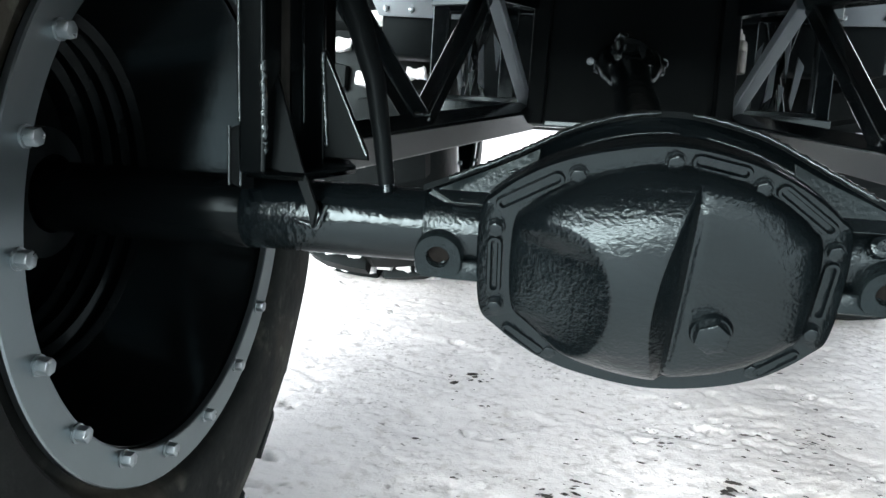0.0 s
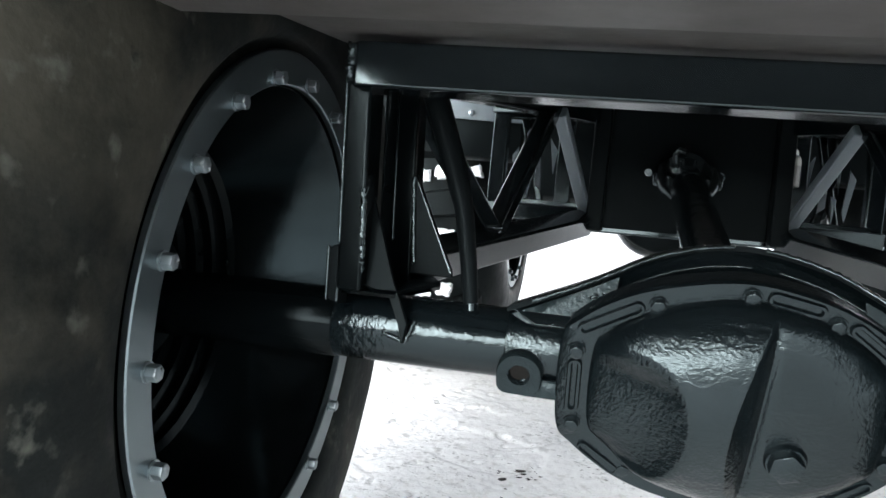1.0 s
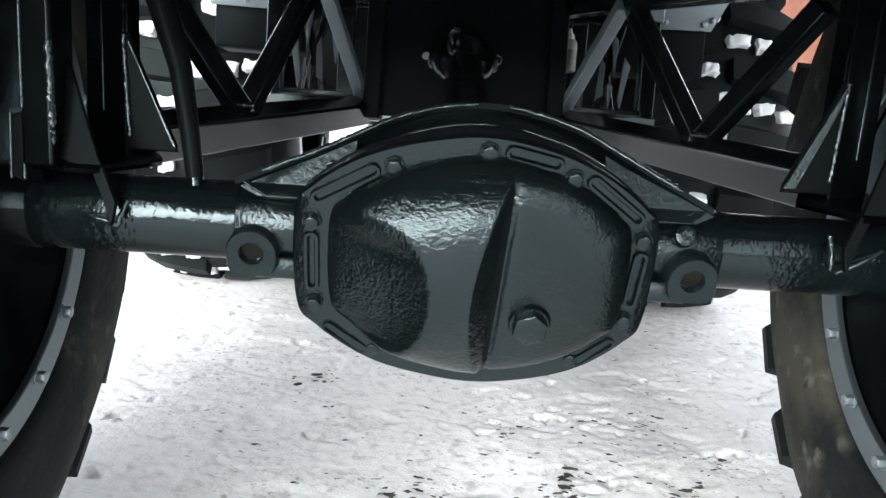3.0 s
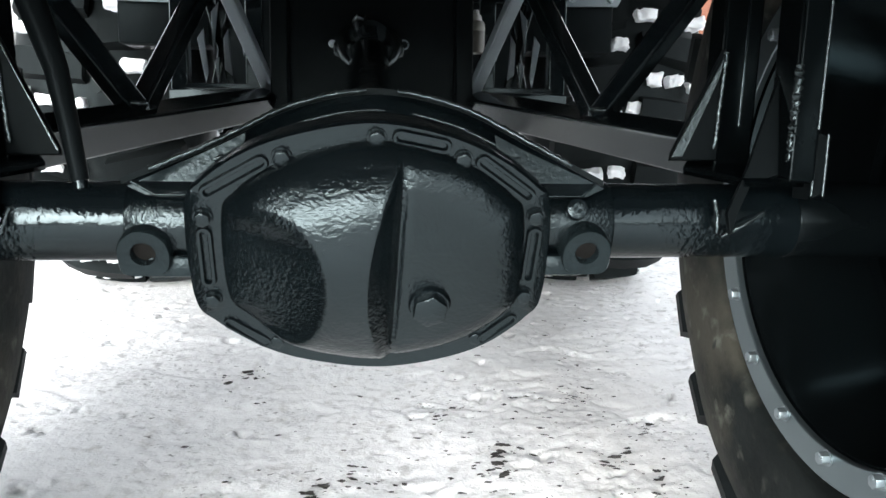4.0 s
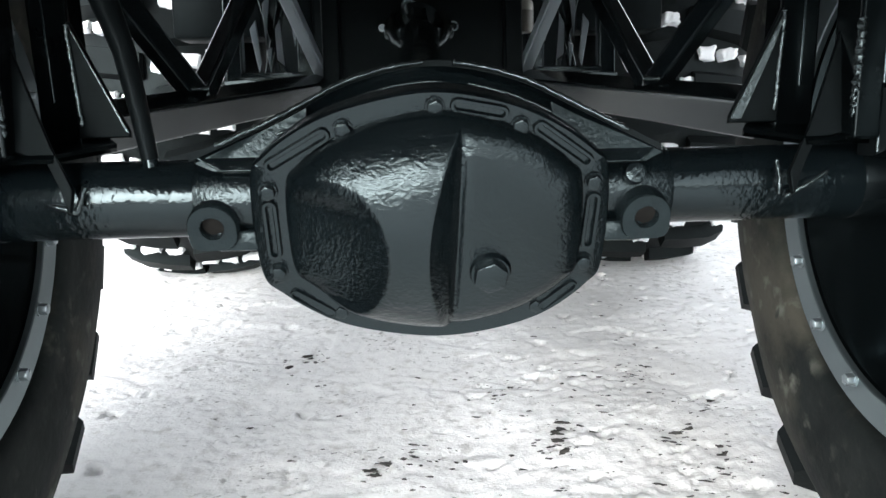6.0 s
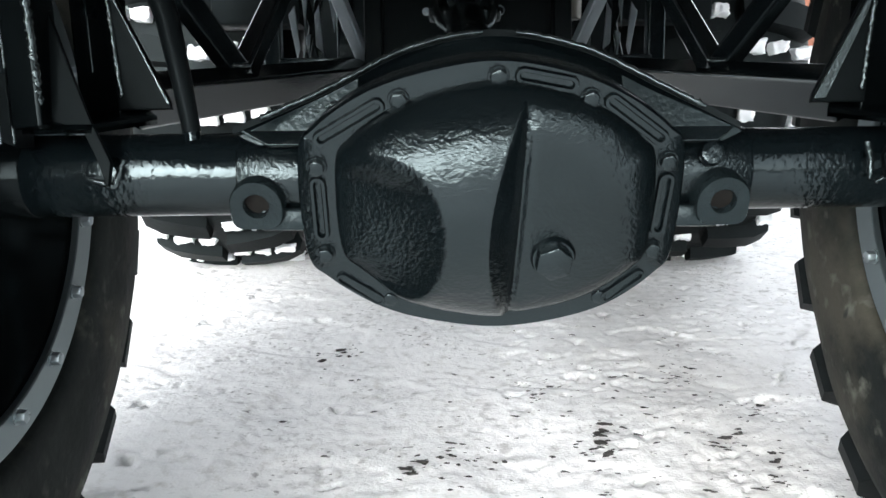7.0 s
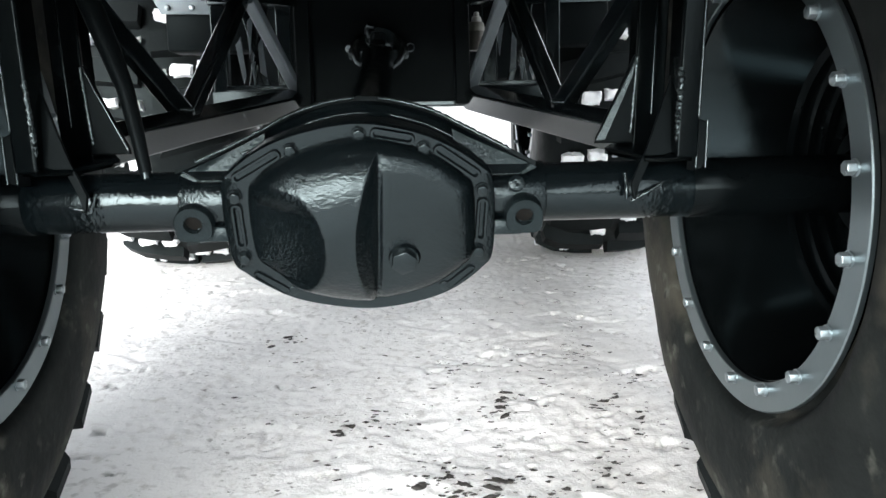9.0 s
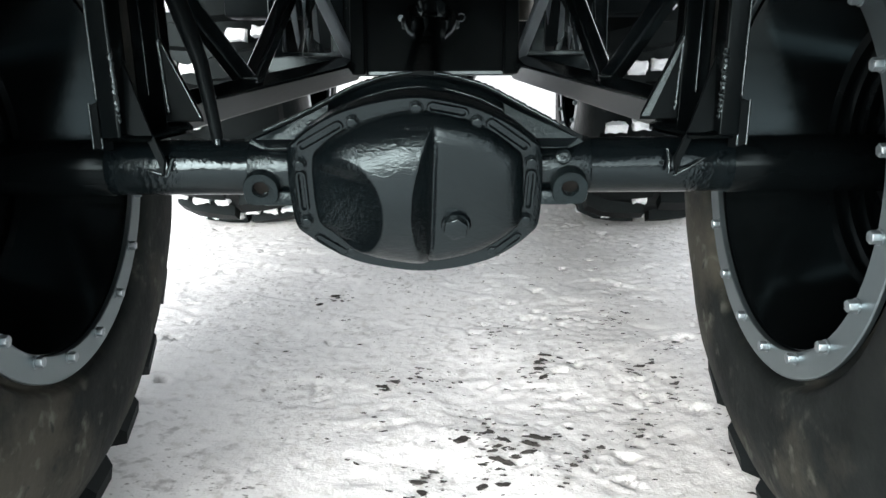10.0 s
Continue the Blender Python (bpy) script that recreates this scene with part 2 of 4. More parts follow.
def sweep(bm, pts, r, seg=12):
    """A round pipe along points; r may be one radius or one for each point."""
    pts = [Vector(p) for p in pts]
    rs = r if isinstance(r, (list, tuple)) else [r] * len(pts)
    rings, side = [], None
    for k, p in enumerate(pts):
        d = (pts[min(k + 1, len(pts) - 1)] - pts[max(k - 1, 0)]).normalized()
        side = (side - d * side.dot(d)).normalized() if side else d.orthogonal().normalized()
        o = d.cross(side)
        rings.append([bm.verts.new(p + (side * math.cos(t) + o * math.sin(t)) * rs[k]) for t in (2 * math.pi * j / seg for j in range(seg))])
    for ra, rb in zip(rings, rings[1:]):
        for j in range(seg):
            bm.faces.new((ra[j], ra[(j + 1) % seg], rb[(j + 1) % seg], rb[j]))
    bm.faces.new(rings[0])
    bm.faces.new(rings[-1])


def lathe(bm, profile, seg=96, axis="X", closed=False):
    """Turns a profile of (along, radius) round the X axis."""
    rings = []
    for x, r in profile:
        rings.append([bm.verts.new((x, r * math.cos(t), r * math.sin(t))) for t in (2 * math.pi * j / seg for j in range(seg))])
    pairs = list(zip(rings, rings[1:])) + ([(rings[-1], rings[0])] if closed else [])
    for ra, rb in pairs:
        for j in range(seg):
            bm.faces.new((ra[j], ra[(j + 1) % seg], rb[(j + 1) % seg], rb[j]))
    return rings


def prism(bm, outline, depth, m, bevel=0.002):
    """A flat plate: an outline in the local x-z plane, depth along local y, laid by m."""
    front = [bm.verts.new(m @ Vector((x, -depth / 2, z))) for x, z in outline]
    back = [bm.verts.new(m @ Vector((x, depth / 2, z))) for x, z in outline]
    fs = [bm.faces.new(front), bm.faces.new(back[::-1])]
    k = len(outline)
    for j in range(k):
        fs.append(bm.faces.new((front[j], back[j], back[(j + 1) % k], front[(j + 1) % k])))
    if bevel:
        es = list({e for f in fs[:2] for e in f.edges})
        bmesh.ops.bevel(bm, geom=es, offset=bevel, segments=2, affect="EDGES", profile=0.5)


def bead(bm, pts, r, step=0.0035):
    """A weld bead: one lumpy rounded string along a line."""
    pts = [Vector(p) for p in pts]
    line, radii = [], []
    for a, b in zip(pts, pts[1:]):
        n = max(2, int((b - a).length / step))
        for k in range(n):
            line.append(a.lerp(b, k / n) + Vector([random.uniform(-1, 1) * r * 0.15 for _ in range(3)]))
            radii.append(r * (0.75 if len(radii) % 2 else 1.15) * random.uniform(0.9, 1.1))
    line.append(pts[-1])
    radii.append(r * 0.5)
    sweep(bm, line, radii, 8)


def weld(pts, r, parent):
    """One weld bead as a part."""
    bm = bmesh.new()
    bead(bm, pts, r)
    return part("weld_bead", bm, M_WELD, parent, "", 60)


def hexhead(bm, m, r, h, washer=0.0):
    """A hex bolt head along local -y."""
    t = m @ Matrix.Rotation(radians(90), 4, "X")
    g = bmesh.ops.create_cone(bm, cap_ends=True, segments=6, radius1=r, radius2=r, depth=h, matrix=t @ Matrix.Translation((0, 0, h / 2)))
    es = [e for e in {e for v in g["verts"] for e in v.link_edges}]
    bmesh.ops.bevel(bm, geom=es, offset=r * 0.12, segments=2, affect="EDGES", profile=0.5)
    if washer:
        bmesh.ops.create_cone(bm, cap_ends=True, segments=20, radius1=washer, radius2=washer * 0.94, depth=h * 0.3, matrix=t @ Matrix.Translation((0, 0, h * 0.1)))


# ---- ground ----
def snow_pits():
    """Scattered gouges and old prints in the snow, sorted into cells of a tenth of a metre."""
    rng = random.Random(12)
    cells = {}
    for k in range(900):
        x, y = rng.uniform(-1.0, 1.0), rng.uniform(-0.1, 2.6)
        if rng.random() > 0.45 + 0.55 * min(1.0, max(0.0, (x + 0.35) / 0.5)):
            continue
        big = rng.random() ** 3
        pit = (x, y, rng.gauss(0.25, 0.55), 0.009 + 0.022 * big, 0.005 + 0.008 * big, (0.0060 + 0.0055 * big) * rng.uniform(0.6, 1.2))
        for a in range(-1, 2):
            for b in range(-1, 2):
                cells.setdefault((math.floor(x * 10) + a, math.floor(y * 10) + b), []).append(pit)
    return cells


PITS = snow_pits()


def hill(x, y):
    """Height of the trodden snow: soft swells, low ledges of the crust, gouges with a thrown-up rim, and grain."""
    v = Vector((x, y, 0))
    h = 0.016 * noise.noise(v * 0.9) + 0.012 * noise.noise(v * 2.7) + 0.005 * noise.noise(v * 6.1 + Vector((2, 9, 0)))
    w = Vector((x * 0.9 + y * 0.3, y * 0.95 - x * 0.33, 0)) + 0.06 * Vector((noise.noise(v * 5), noise.noise(v * 5 + Vector((5, 5, 5))), 0))
    rough = max(0.0, min(1.0, 0.30 + 1.5 * noise.noise(v * 1.9 + Vector((4, 1, 0))) + 0.5 * x))
    q = 1.5 * noise.fractal(w * 3.0, 0.9, 2.1, 4) + 0.12 * noise.noise(w * 31.0)
    r = q - math.floor(q)
    e = max(0.0, min(1.0, (r - 0.7) / 0.3))
    h += 0.0042 * (math.floor(q) + e * e * (3 - 2 * e))
    b, c = noise.noise(w * 21.0 + Vector((3, 8, 0))), noise.noise(w * 43.0 + Vector((9, 2, 0)))
    h += (0.2 + rough) * (0.0026 * max(-0.40, min(0.10, b)) + 0.0030 * max(-0.30, min(0.30, c))) + 0.0009 * noise.noise(w * 75.0)
    for px, py, turn, half, thin, deep in PITS.get((math.floor(x * 10), math.floor(y * 10)), ()):
        dx, dy = x - px, y - py
        along, across = dx * math.cos(turn) + dy * math.sin(turn), dy * math.cos(turn) - dx * math.sin(turn)
        across += 0.9 * half * noise.noise(v * 42.0)
        d = math.hypot(along / half, across / thin)
        if d < 2.2:
            h -= deep * max(0.0, 1 - d ** 3) - 0.25 * deep * math.exp(-((d - 1.35) / 0.35) ** 2)
    return h


def snow_ground():
    xs = np.concatenate([np.array([-600, -150, -40, -15, -8, -5, -3.6]), np.arange(-2.4, -1.0, 0.03), np.arange(-1.0, 1.0, 0.0075), np.arange(1.0, 2.41, 0.03), np.array([3.6, 5, 8, 15, 40, 150, 600])])
    ys = np.concatenate([np.array([-600, -150, -40, -15, -6, -3, -2]), np.arange(-1.3, -0.2, 0.05), np.arange(-0.2, 2.2, 0.0075), np.arange(2.2, 3.6, 0.03), np.arange(3.6, 8, 0.2), np.array([9, 12, 18, 30, 60, 150, 600])])
    verts = []
    for y in ys:
        for x in xs:
            near = max(0.0, min(1.0, 2.5 - abs(x) / 2.0)) * max(0.0, min(1.0, (9 - y) / 4))
            verts.append((float(x), float(y), hill(x, y) * near - 0.005))
    nx = len(xs)
    faces = [(j * nx + i, j * nx + i + 1, (j + 1) * nx + i + 1, (j + 1) * nx + i) for j in range(len(ys) - 1) for i in range(nx - 1)]
    me = bpy.data.meshes.new("ground")
    me.from_pydata(verts, [], faces)
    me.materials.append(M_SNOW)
    me.polygons.foreach_set("use_smooth", [True] * len(me.polygons))
    tagged(new("ground", me), "trodden white snow with small dirty lumps and tracks", "snow", kind="structure")


CLODS = [(0.117, 0.403, 5, 0.014), (0.086, 0.478, 5, 0.013), (0.214, 0.435, 4, 0.014), (0.13, 0.335, 6, 0.012), (-0.098, 0.69, 4, 0.013), (-0.05, 0.763, 4, 0.012),
         (0.238, 0.748, 4, 0.013), (0.266, 0.825, 4, 0.010), (0.49, 0.778, 4, 0.013), (0.426, 0.512, 7, 0.009), (0.532, 0.676, 7, 0.009), (-0.319, 1.257, 4, 0.012),
         (0.249, 0.317, 5, 0.010), (0.305, 0.414, 5, 0.009), (-0.012, 0.307, 5, 0.011), (0.15, 1.0, 5, 0.007), (0.5, 1.1, 6, 0.008), (0.6, 0.9, 6, 0.008)]


def clods():
    rng = random.Random(4)
    bm = bmesh.new()

    def clod(x, y, r):
        g = bmesh.ops.create_icosphere(bm, subdivisions=2, radius=r)
        sx, sy, turn = rng.uniform(1.1, 2.1), rng.uniform(0.5, 0.9), rng.uniform(-0.6, 0.4)
        for v in g["verts"]:
            k = 1 + 1.3 * noise.noise(v.co * (1.3 / r) + Vector((x * 9, y * 9, 0))) + 0.35 * noise.noise(v.co * (3.0 / r) + Vector((x * 5, y * 9, 0)))
            p = Vector((v.co.x * sx * k, v.co.y * sy * k, v.co.z * 0.28 * k))
            v.co = Matrix.Rotation(turn, 3, "Z") @ p + Vector((x, y, hill(x, y) - 0.1 * r))

    for cx, cy, n, r in CLODS:
        for k in range(n):
            d = k - (n - 1) / 2
            clod(cx + 0.010 * d + rng.gauss(0, 0.012), cy + 0.021 * d + rng.gauss(0, 0.005), r * rng.uniform(0.25, 0.80))
        for k in range(n * 4):
            clod(cx + rng.gauss(0, 0.040), cy + rng.gauss(0, 0.035), r * rng.uniform(0.08, 0.28))
    for k in range(260):
        x = rng.triangular(-0.5, 0.75, 0.5)
        clod(x, rng.triangular(0.2, 2.2, 0.6), rng.uniform(0.0012, 0.0042))
    tagged(part("dirt_clods", bm, M_DIRT), "small dark lumps of frozen dirt on the snow", "dirt", kind="stuff")


snow_ground()
clods()


# ---- the vehicle ----
vehicle = thing("off_road_vehicle", (0, 0, 0), "black articulated off-road vehicle on four big low-pressure tyres", "vehicle")
vehicle.matrix_basis = LEVEL


# ---- wheels ----
RING_X, AXLE_Y, AXLE_Z = 0.5185, 0.096, 0.557
YAW = 0.95  # the axle stands slightly askew
WIDE = 0.54


def tyre_profile():
    half = [(0.008, 0.297), (0.012, 0.306), (0.010, 0.313), (-0.004, 0.318), (-0.012, 0.326), (-0.0135, 0.345), (-0.0155, 0.39), (-0.0125, 0.43), (-0.0015, 0.48), (0.0265, 0.53),
            (0.066, 0.565), (0.118, 0.590), (0.19, 0.604), (WIDE / 2, 0.610)]
    return half + [(WIDE - x, r) for x, r in half[-2::-1]]


def lug_mesh(side):
    """One tread block that starts at the shoulder and runs aslant to the tread's middle."""
    bm = bmesh.new()
    rows = [(0.031, 0.572, 0.036), (0.040, 0.606, 0.038), (0.095, 0.632, 0.038), (0.18, 0.643, 0.036), (0.25, 0.645, 0.032)]
    low = [(0.046, 0.545), (0.068, 0.560), (0.11, 0.580), (0.18, 0.600), (0.25, 0.605)]
    sect = []
    for k, ((x, r, w), (xl, rl)) in enumerate(zip(rows, low)):
        skew = 0.06 * x / 0.25
        xx, xxl = (x, xl) if side > 0 else (WIDE - x, WIDE - xl)
        ring = []
        for rr, dx, ww in ((rl, xxl, w * 1.25), (r, xx, w)):
            for s in (-1, 1):
                t = skew + s * ww / rr
                ring.append((dx, rr * math.sin(t), rr * math.cos(t)))
        sect.append([bm.verts.new(p) for p in (ring[0], ring[1], ring[3], ring[2])])
    for a, b in zip(sect, sect[1:]):
        for j in range(4):
            bm.faces.new((a[j], a[(j + 1) % 4], b[(j + 1) % 4], b[j]))
    bm.faces.new(sect[0])
    bm.faces.new(sect[-1])
    return mesh("tread_lug", bm, M_LUG, 30)


def build_wheel(lugs, phase, rubber, tyre_label):
    """A wheel whose inner face looks along local -x, with its hub's middle at the origin and the ring in the plane x = 0."""
    bm = bmesh.new()
    lathe(bm, [(0.004, 0.300), (0.004, 0.263), (0.008, 0.2615), (0.014, 0.2595), (0.155, 0.2115)], 96)
    w = part("wheel", bm, M_RIM, vehicle, "black rim with rolled ridges, grey bolted ring and big tyre")
    # The ridges get the dimmed paint to stand for their shade inside the rim.
    bm = bmesh.new()
    lathe(bm, [(0.1548, 0.2115), (0.161, 0.201), (0.175, 0.205), (0.181, 0.193), (0.197, 0.197), (0.203, 0.186), (0.220, 0.189), (0.226, 0.178), (0.250, 0.175)], 96)
    part("rolled_ridge", bm, M_DIMMED, w, "rolled ridges of the rim")
    bm = bmesh.new()
    lathe(bm, [(0.249, 0.1755), (0.29, 0.172), (0.33, 0.150), (0.335, 0.0005)], 72)
    part("wheel_disc", bm, M_DARK, w, "dull black wheel disc")
    bm = bmesh.new()
    rings = lathe(bm, tyre_profile(), 120)
    for r in rings:
        for v in r:
            rad = math.hypot(v.co.y, v.co.z)
            v.co.x += 0.006 * noise.noise(v.co * 5) * min(1, (rad - 0.3) * 8)
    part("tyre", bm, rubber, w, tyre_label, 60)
    for side in (1, -1):
        me = lug_mesh(side)
        for k in range(lugs):
            lug = part("tread_lug", me, M_LUG, w)
            lug.rotation_euler = (2 * math.pi * (k + phase + (0.0 if side > 0 else 0.5)) / lugs, 0, 0)
    bm = bmesh.new()
    lathe(bm, [(-0.006, 0.2655), (-0.0075, 0.267), (-0.0075, 0.303), (-0.006, 0.3045), (0.0, 0.3045), (0.001, 0.2655)], 120, closed=True)
    ring = part("rim_ring", bm, M_RING, w, "flat grey steel ring")
    bm = bmesh.new()
    hexhead(bm, Matrix.Rotation(radians(-90), 4, "Z"), 0.0080, 0.012)
    rod(bm, (-0.002, 0, 0), (0, 0, 0), 0.0095, seg=20)
    bolt = mesh("bolt", bm, M_ZINC, 30)
    for k in range(18):
        t = radians(20 * k + 15.2)
        b = part("bolt", bolt, M_ZINC, w)
        b.location = (-0.0075, 0.2742 * math.cos(t), 0.2742 * math.sin(t))
        b.rotation_euler = (t + 0.7 * k, 0, 0)
    bm = bmesh.new()
    lathe(bm, [(0.15, 0.045), (0.16, 0.075), (0.30, 0.08), (0.32, 0.11), (0.335, 0.11)], 48)
    part("hub", bm, M_DARK, w, "dark wheel hub")
    return w


def tread_snow(w, seed, lugs, phase):
    """Snow packed between the lugs of one wheel's tread."""
    rng = random.Random(seed)
    tmp = bmesh.new()
    bmesh.ops.create_cube(tmp, size=1)
    bmesh.ops.subdivide_edges(tmp, edges=tmp.edges[:], cuts=6, use_grid_fill=True)
    tmp.verts.index_update()
    lump = [v.co.copy() for v in tmp.verts]
    lump_faces = [[v.index for v in f.verts] for f in tmp.faces]
    tmp.free()
    verts, faces = [], []
    for side in (1, -1):
        for k in range(lugs):
            base = 2 * math.pi * (k + phase + (0.5 if side > 0 else 0.0)) / lugs
            x = 0.035
            while x < 0.25:
                ln = rng.uniform(0.06, 0.09)
                low = math.cos(base) < -0.75
                if rng.random() < (0.55 if low else 0.82):
                    xc, first, wide = x + ln / 2, len(verts), rng.uniform(0.026, 0.038) * (0.45 if low else 1)
                    turn = Matrix.Rotation(base - 0.06 * xc / 0.25 + rng.uniform(-0.006, 0.006), 3, "X")
                    rr = 0.614 if xc > 0.07 else 0.600
                    for c in lump:
                        p = Vector((c.x * (ln - 0.020), c.y * wide, c.z * 0.030))
                        p += Vector([0.005 * noise.noise(p * 160 + Vector((k * 2.3 + a * 4.1, x * 90, side))) for a in range(3)])
                        p += Vector([0.009 * noise.noise(Vector((p.x * 34 + k * 3.1 + x * 50, p.y * 34 + seed, p.z * 34 + side * 7 + a * 3.3))) for a in range(3)])
                        q = turn @ Vector((0, p.y, rr + p.z))
                        verts.append((xc + p.x if side > 0 else WIDE - xc + p.x, q.y, q.z))
                    faces += [[first + i for i in f] for f in lump_faces]
                x += ln
    me = bpy.data.meshes.new("packed_snow")
    me.from_pydata(verts, [], faces)
    me.materials.append(M_PACK)
    me.polygons.foreach_set("use_smooth", [True] * len(me.polygons))
    tagged(part("packed_snow", me, M_PACK, w, "white snow packed between the tread lugs"), kind="stuff")


rear_left = build_wheel(24, 0.087, M_TYRE, "worn black rubber tyre with dusty brown sidewall")
rear_left.matrix_basis = pose(-RING_X, AXLE_Y - RING_X * math.tan(radians(YAW)), AXLE_Z, 0, -0.7, 180 + YAW)
rear_right = copy_thing(rear_left, pose(RING_X, AXLE_Y + RING_X * math.tan(radians(YAW)), AXLE_Z, 36.5, -0.7, YAW))
FRONT_Y, FRONT_X, FRONT_Z = 2.27, 0.512, 0.752
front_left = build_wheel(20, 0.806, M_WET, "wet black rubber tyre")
front_left.matrix_basis = pose(-FRONT_X, FRONT_Y, FRONT_Z, 4, 0, 180)
front_right = copy_thing(front_left, pose(FRONT_X, FRONT_Y, FRONT_Z, 0, 0, 0))
for k, w in enumerate((front_left, front_right)):
    tread_snow(w, 3 + k, 20, 0.806)
for w in (front_left, front_right):
    tagged(w, "big wheel with white snow packed in its tyre tread")


# ---- rear axle ----
TUBE_Z, TUBE_R = 0.556, 0.039
axle = None


def axle_part(name, bm, material=M_TUBE, label="", smooth=40):
    return part(name, bm, material, axle, label, smooth)


# differential housing behind the cover
CV_X, CV_Y, CV_Z = -0.006, 0.040, 0.565
COVER = Matrix.Translation((CV_X, CV_Y, CV_Z)) @ Matrix.Rotation(math.atan(0.40), 4, "X")


def flange_outline(k=1.0, n=300):
    """The cover's rounded eight-sided outline, about its middle at v = -0.036."""
    corner = [(-0.169, 0.012), (-0.1695, -0.085), (-0.150, -0.115), (-0.10, -0.148), (-0.05, -0.164), (0.008, -0.1715), (0.065, -0.164), (0.115, -0.146),
              (0.158, -0.113), (0.1725, -0.083), (0.171, 0.012), (0.155, 0.037), (0.115, 0.066), (0.065, 0.087), (0.003, 0.097), (-0.06, 0.087), (-0.11, 0.069), (-0.152, 0.04)]
    out = []
    m = len(corner)
    for j in range(n):
        f = j / n * m
        i, u = int(f), f - int(f)
        p = [Vector((*corner[(i + d) % m], 0)) for d in (-1, 0, 1, 2)]
        v = 0.5 * (2 * p[1] + (p[2] - p[0]) * u + (2 * p[0] - 5 * p[1] + 4 * p[2] - p[3]) * u * u + (3 * p[1] - p[0] - 3 * p[2] + p[3]) * u ** 3)
        out.append((v.x * k, -0.036 + (v.y + 0.036) * k))
    return out


def loft(bm, levels, m, cap=True):
    rings = [[bm.verts.new(m @ Vector((x, y, z))) for x, z in pts] for y, pts in levels]
    n = len(rings[0])
    for a, b in zip(rings, rings[1:]):
        for j in range(n):
            bm.faces.new((a[j], a[(j + 1) % n], b[(j + 1) % n], b[j]))
    if cap:
        bm.faces.new(rings[0])
        bm.faces.new(rings[-1])
    return rings


bm = bmesh.new()
loft(bm, [(0.004, flange_outline(0.985)), (0.024, flange_outline(0.985)), (0.026, flange_outline(0.93)), (0.06, flange_outline(0.84)), (0.10, flange_outline(0.66)), (0.15, flange_outline(0.44)),
          (0.20, flange_outline(0.28)), (0.27, flange_outline(0.24))], COVER)
axle = part("rear_axle", bm, M_CAST, vehicle, "glossy black drive axle with a bolted differential cover")


for s in (-1, 1):
    bm = bmesh.new()
    rod(bm, (s * 0.11, AXLE_Y + s * 0.0018, TUBE_Z), (s * 0.435, AXLE_Y + s * 0.0072, TUBE_Z), TUBE_R, seg=56)
    axle_part("axle_tube", bm)
    # Outer length is darker and less glossy than the rest of the tube.
    bm = bmesh.new()
    rod(bm, (s * 0.432, AXLE_Y + s * 0.0072, TUBE_Z), (s * 0.70, AXLE_Y + s * 0.0116, TUBE_Z), TUBE_R + 0.001, seg=56, bevel=0.002)
    axle_part("tube_end", bm, M_DIMMED, "dull black tube end in the wheel")
    bm = bmesh.new()
    rod(bm, (s * 0.13, AXLE_Y + s * 0.0022, TUBE_Z), (s * 0.236, AXLE_Y + s * 0.0039, TUBE_Z), TUBE_R + 0.003, seg=56, bevel=0.002)
    axle_part("tube_collar", bm, M_CAST)
    # eye lug in front of the tube, its face turned a little downwards
    bm = bmesh.new()
    cx, cz = (0.2055 if s > 0 else -0.2165), 0.531
    lean = Matrix.Translation((cx, 0.050, cz)) @ Matrix.Rotation(radians(20), 4, "X")
    pts_o = []
    for j in range(48):
        t = 2 * math.pi * j / 48
        ct, st = math.cos(t), math.sin(t)
        p = 2.0 if st > 0 else (5.0 if ct * s > 0 else 3.0)
        k = 0.0245 / (abs(ct) ** p + abs(st) ** p) ** (1 / p)
        pts_o.append((k * ct, k * st))
    pts_i = [(0.0112 * math.cos(2 * math.pi * j / 48), 0.0112 * math.sin(2 * math.pi * j / 48)) for j in range(48)]
    fr = [[bm.verts.new(lean @ Vector((k * x, y, k * z))) for x, z in pts] for pts, k, y in ((pts_o, 1.0, 0.030), (pts_o, 1.0, -0.003), (pts_o, 0.95, -0.0055), (pts_i, 1.06, -0.0055), (pts_i, 1.0, -0.004), (pts_i, 1.0, 0.026))]
    for a, b in zip(fr, fr[1:]):
        for j in range(48):
            bm.faces.new((a[j], a[(j + 1) % 48], b[(j + 1) % 48], b[j]))
    axle_part("eye_lug", bm, M_EAR, "round eye lug with a rusty hole")
    bm = bmesh.new()
    rod(bm, lean @ Vector((0, 0.004, 0)), lean @ Vector((0, 0.025, 0)), 0.0111, seg=24)
    axle_part("hole_plug", bm, M_RUST)
    bm = bmesh.new()
    box(bm, (min(s * 0.165, cx), 0.056, 0.505), (max(s * 0.165, cx), 0.081, 0.526), 0.004)
    axle_part("lug_web", bm, M_EAR)
bm = bmesh.new()
rod(bm, (0.196, 0.058, 0.571), (0.196, 0.049, 0.573), 0.0115, 0.0105, 28, 0.002)
rod(bm, (0.196, 0.050, 0.573), (0.196, 0.0475, 0.5735), 0.0055, 0.0055, 6)
axle_part("filler_bolt", bm, M_CAST)


weld([(0.337, 0.057, 0.580), (0.339, 0.052, 0.565), (0.338, 0.0505, 0.548)], 0.0032, axle)
weld([(0.345, 0.053, 0.545), (0.365, 0.050, 0.556), (0.388, 0.052, 0.570)], 0.0026, axle)
weld([(-0.337, 0.053, 0.572), (-0.345, 0.051, 0.548), (-0.37, 0.050, 0.556)], 0.003, axle)


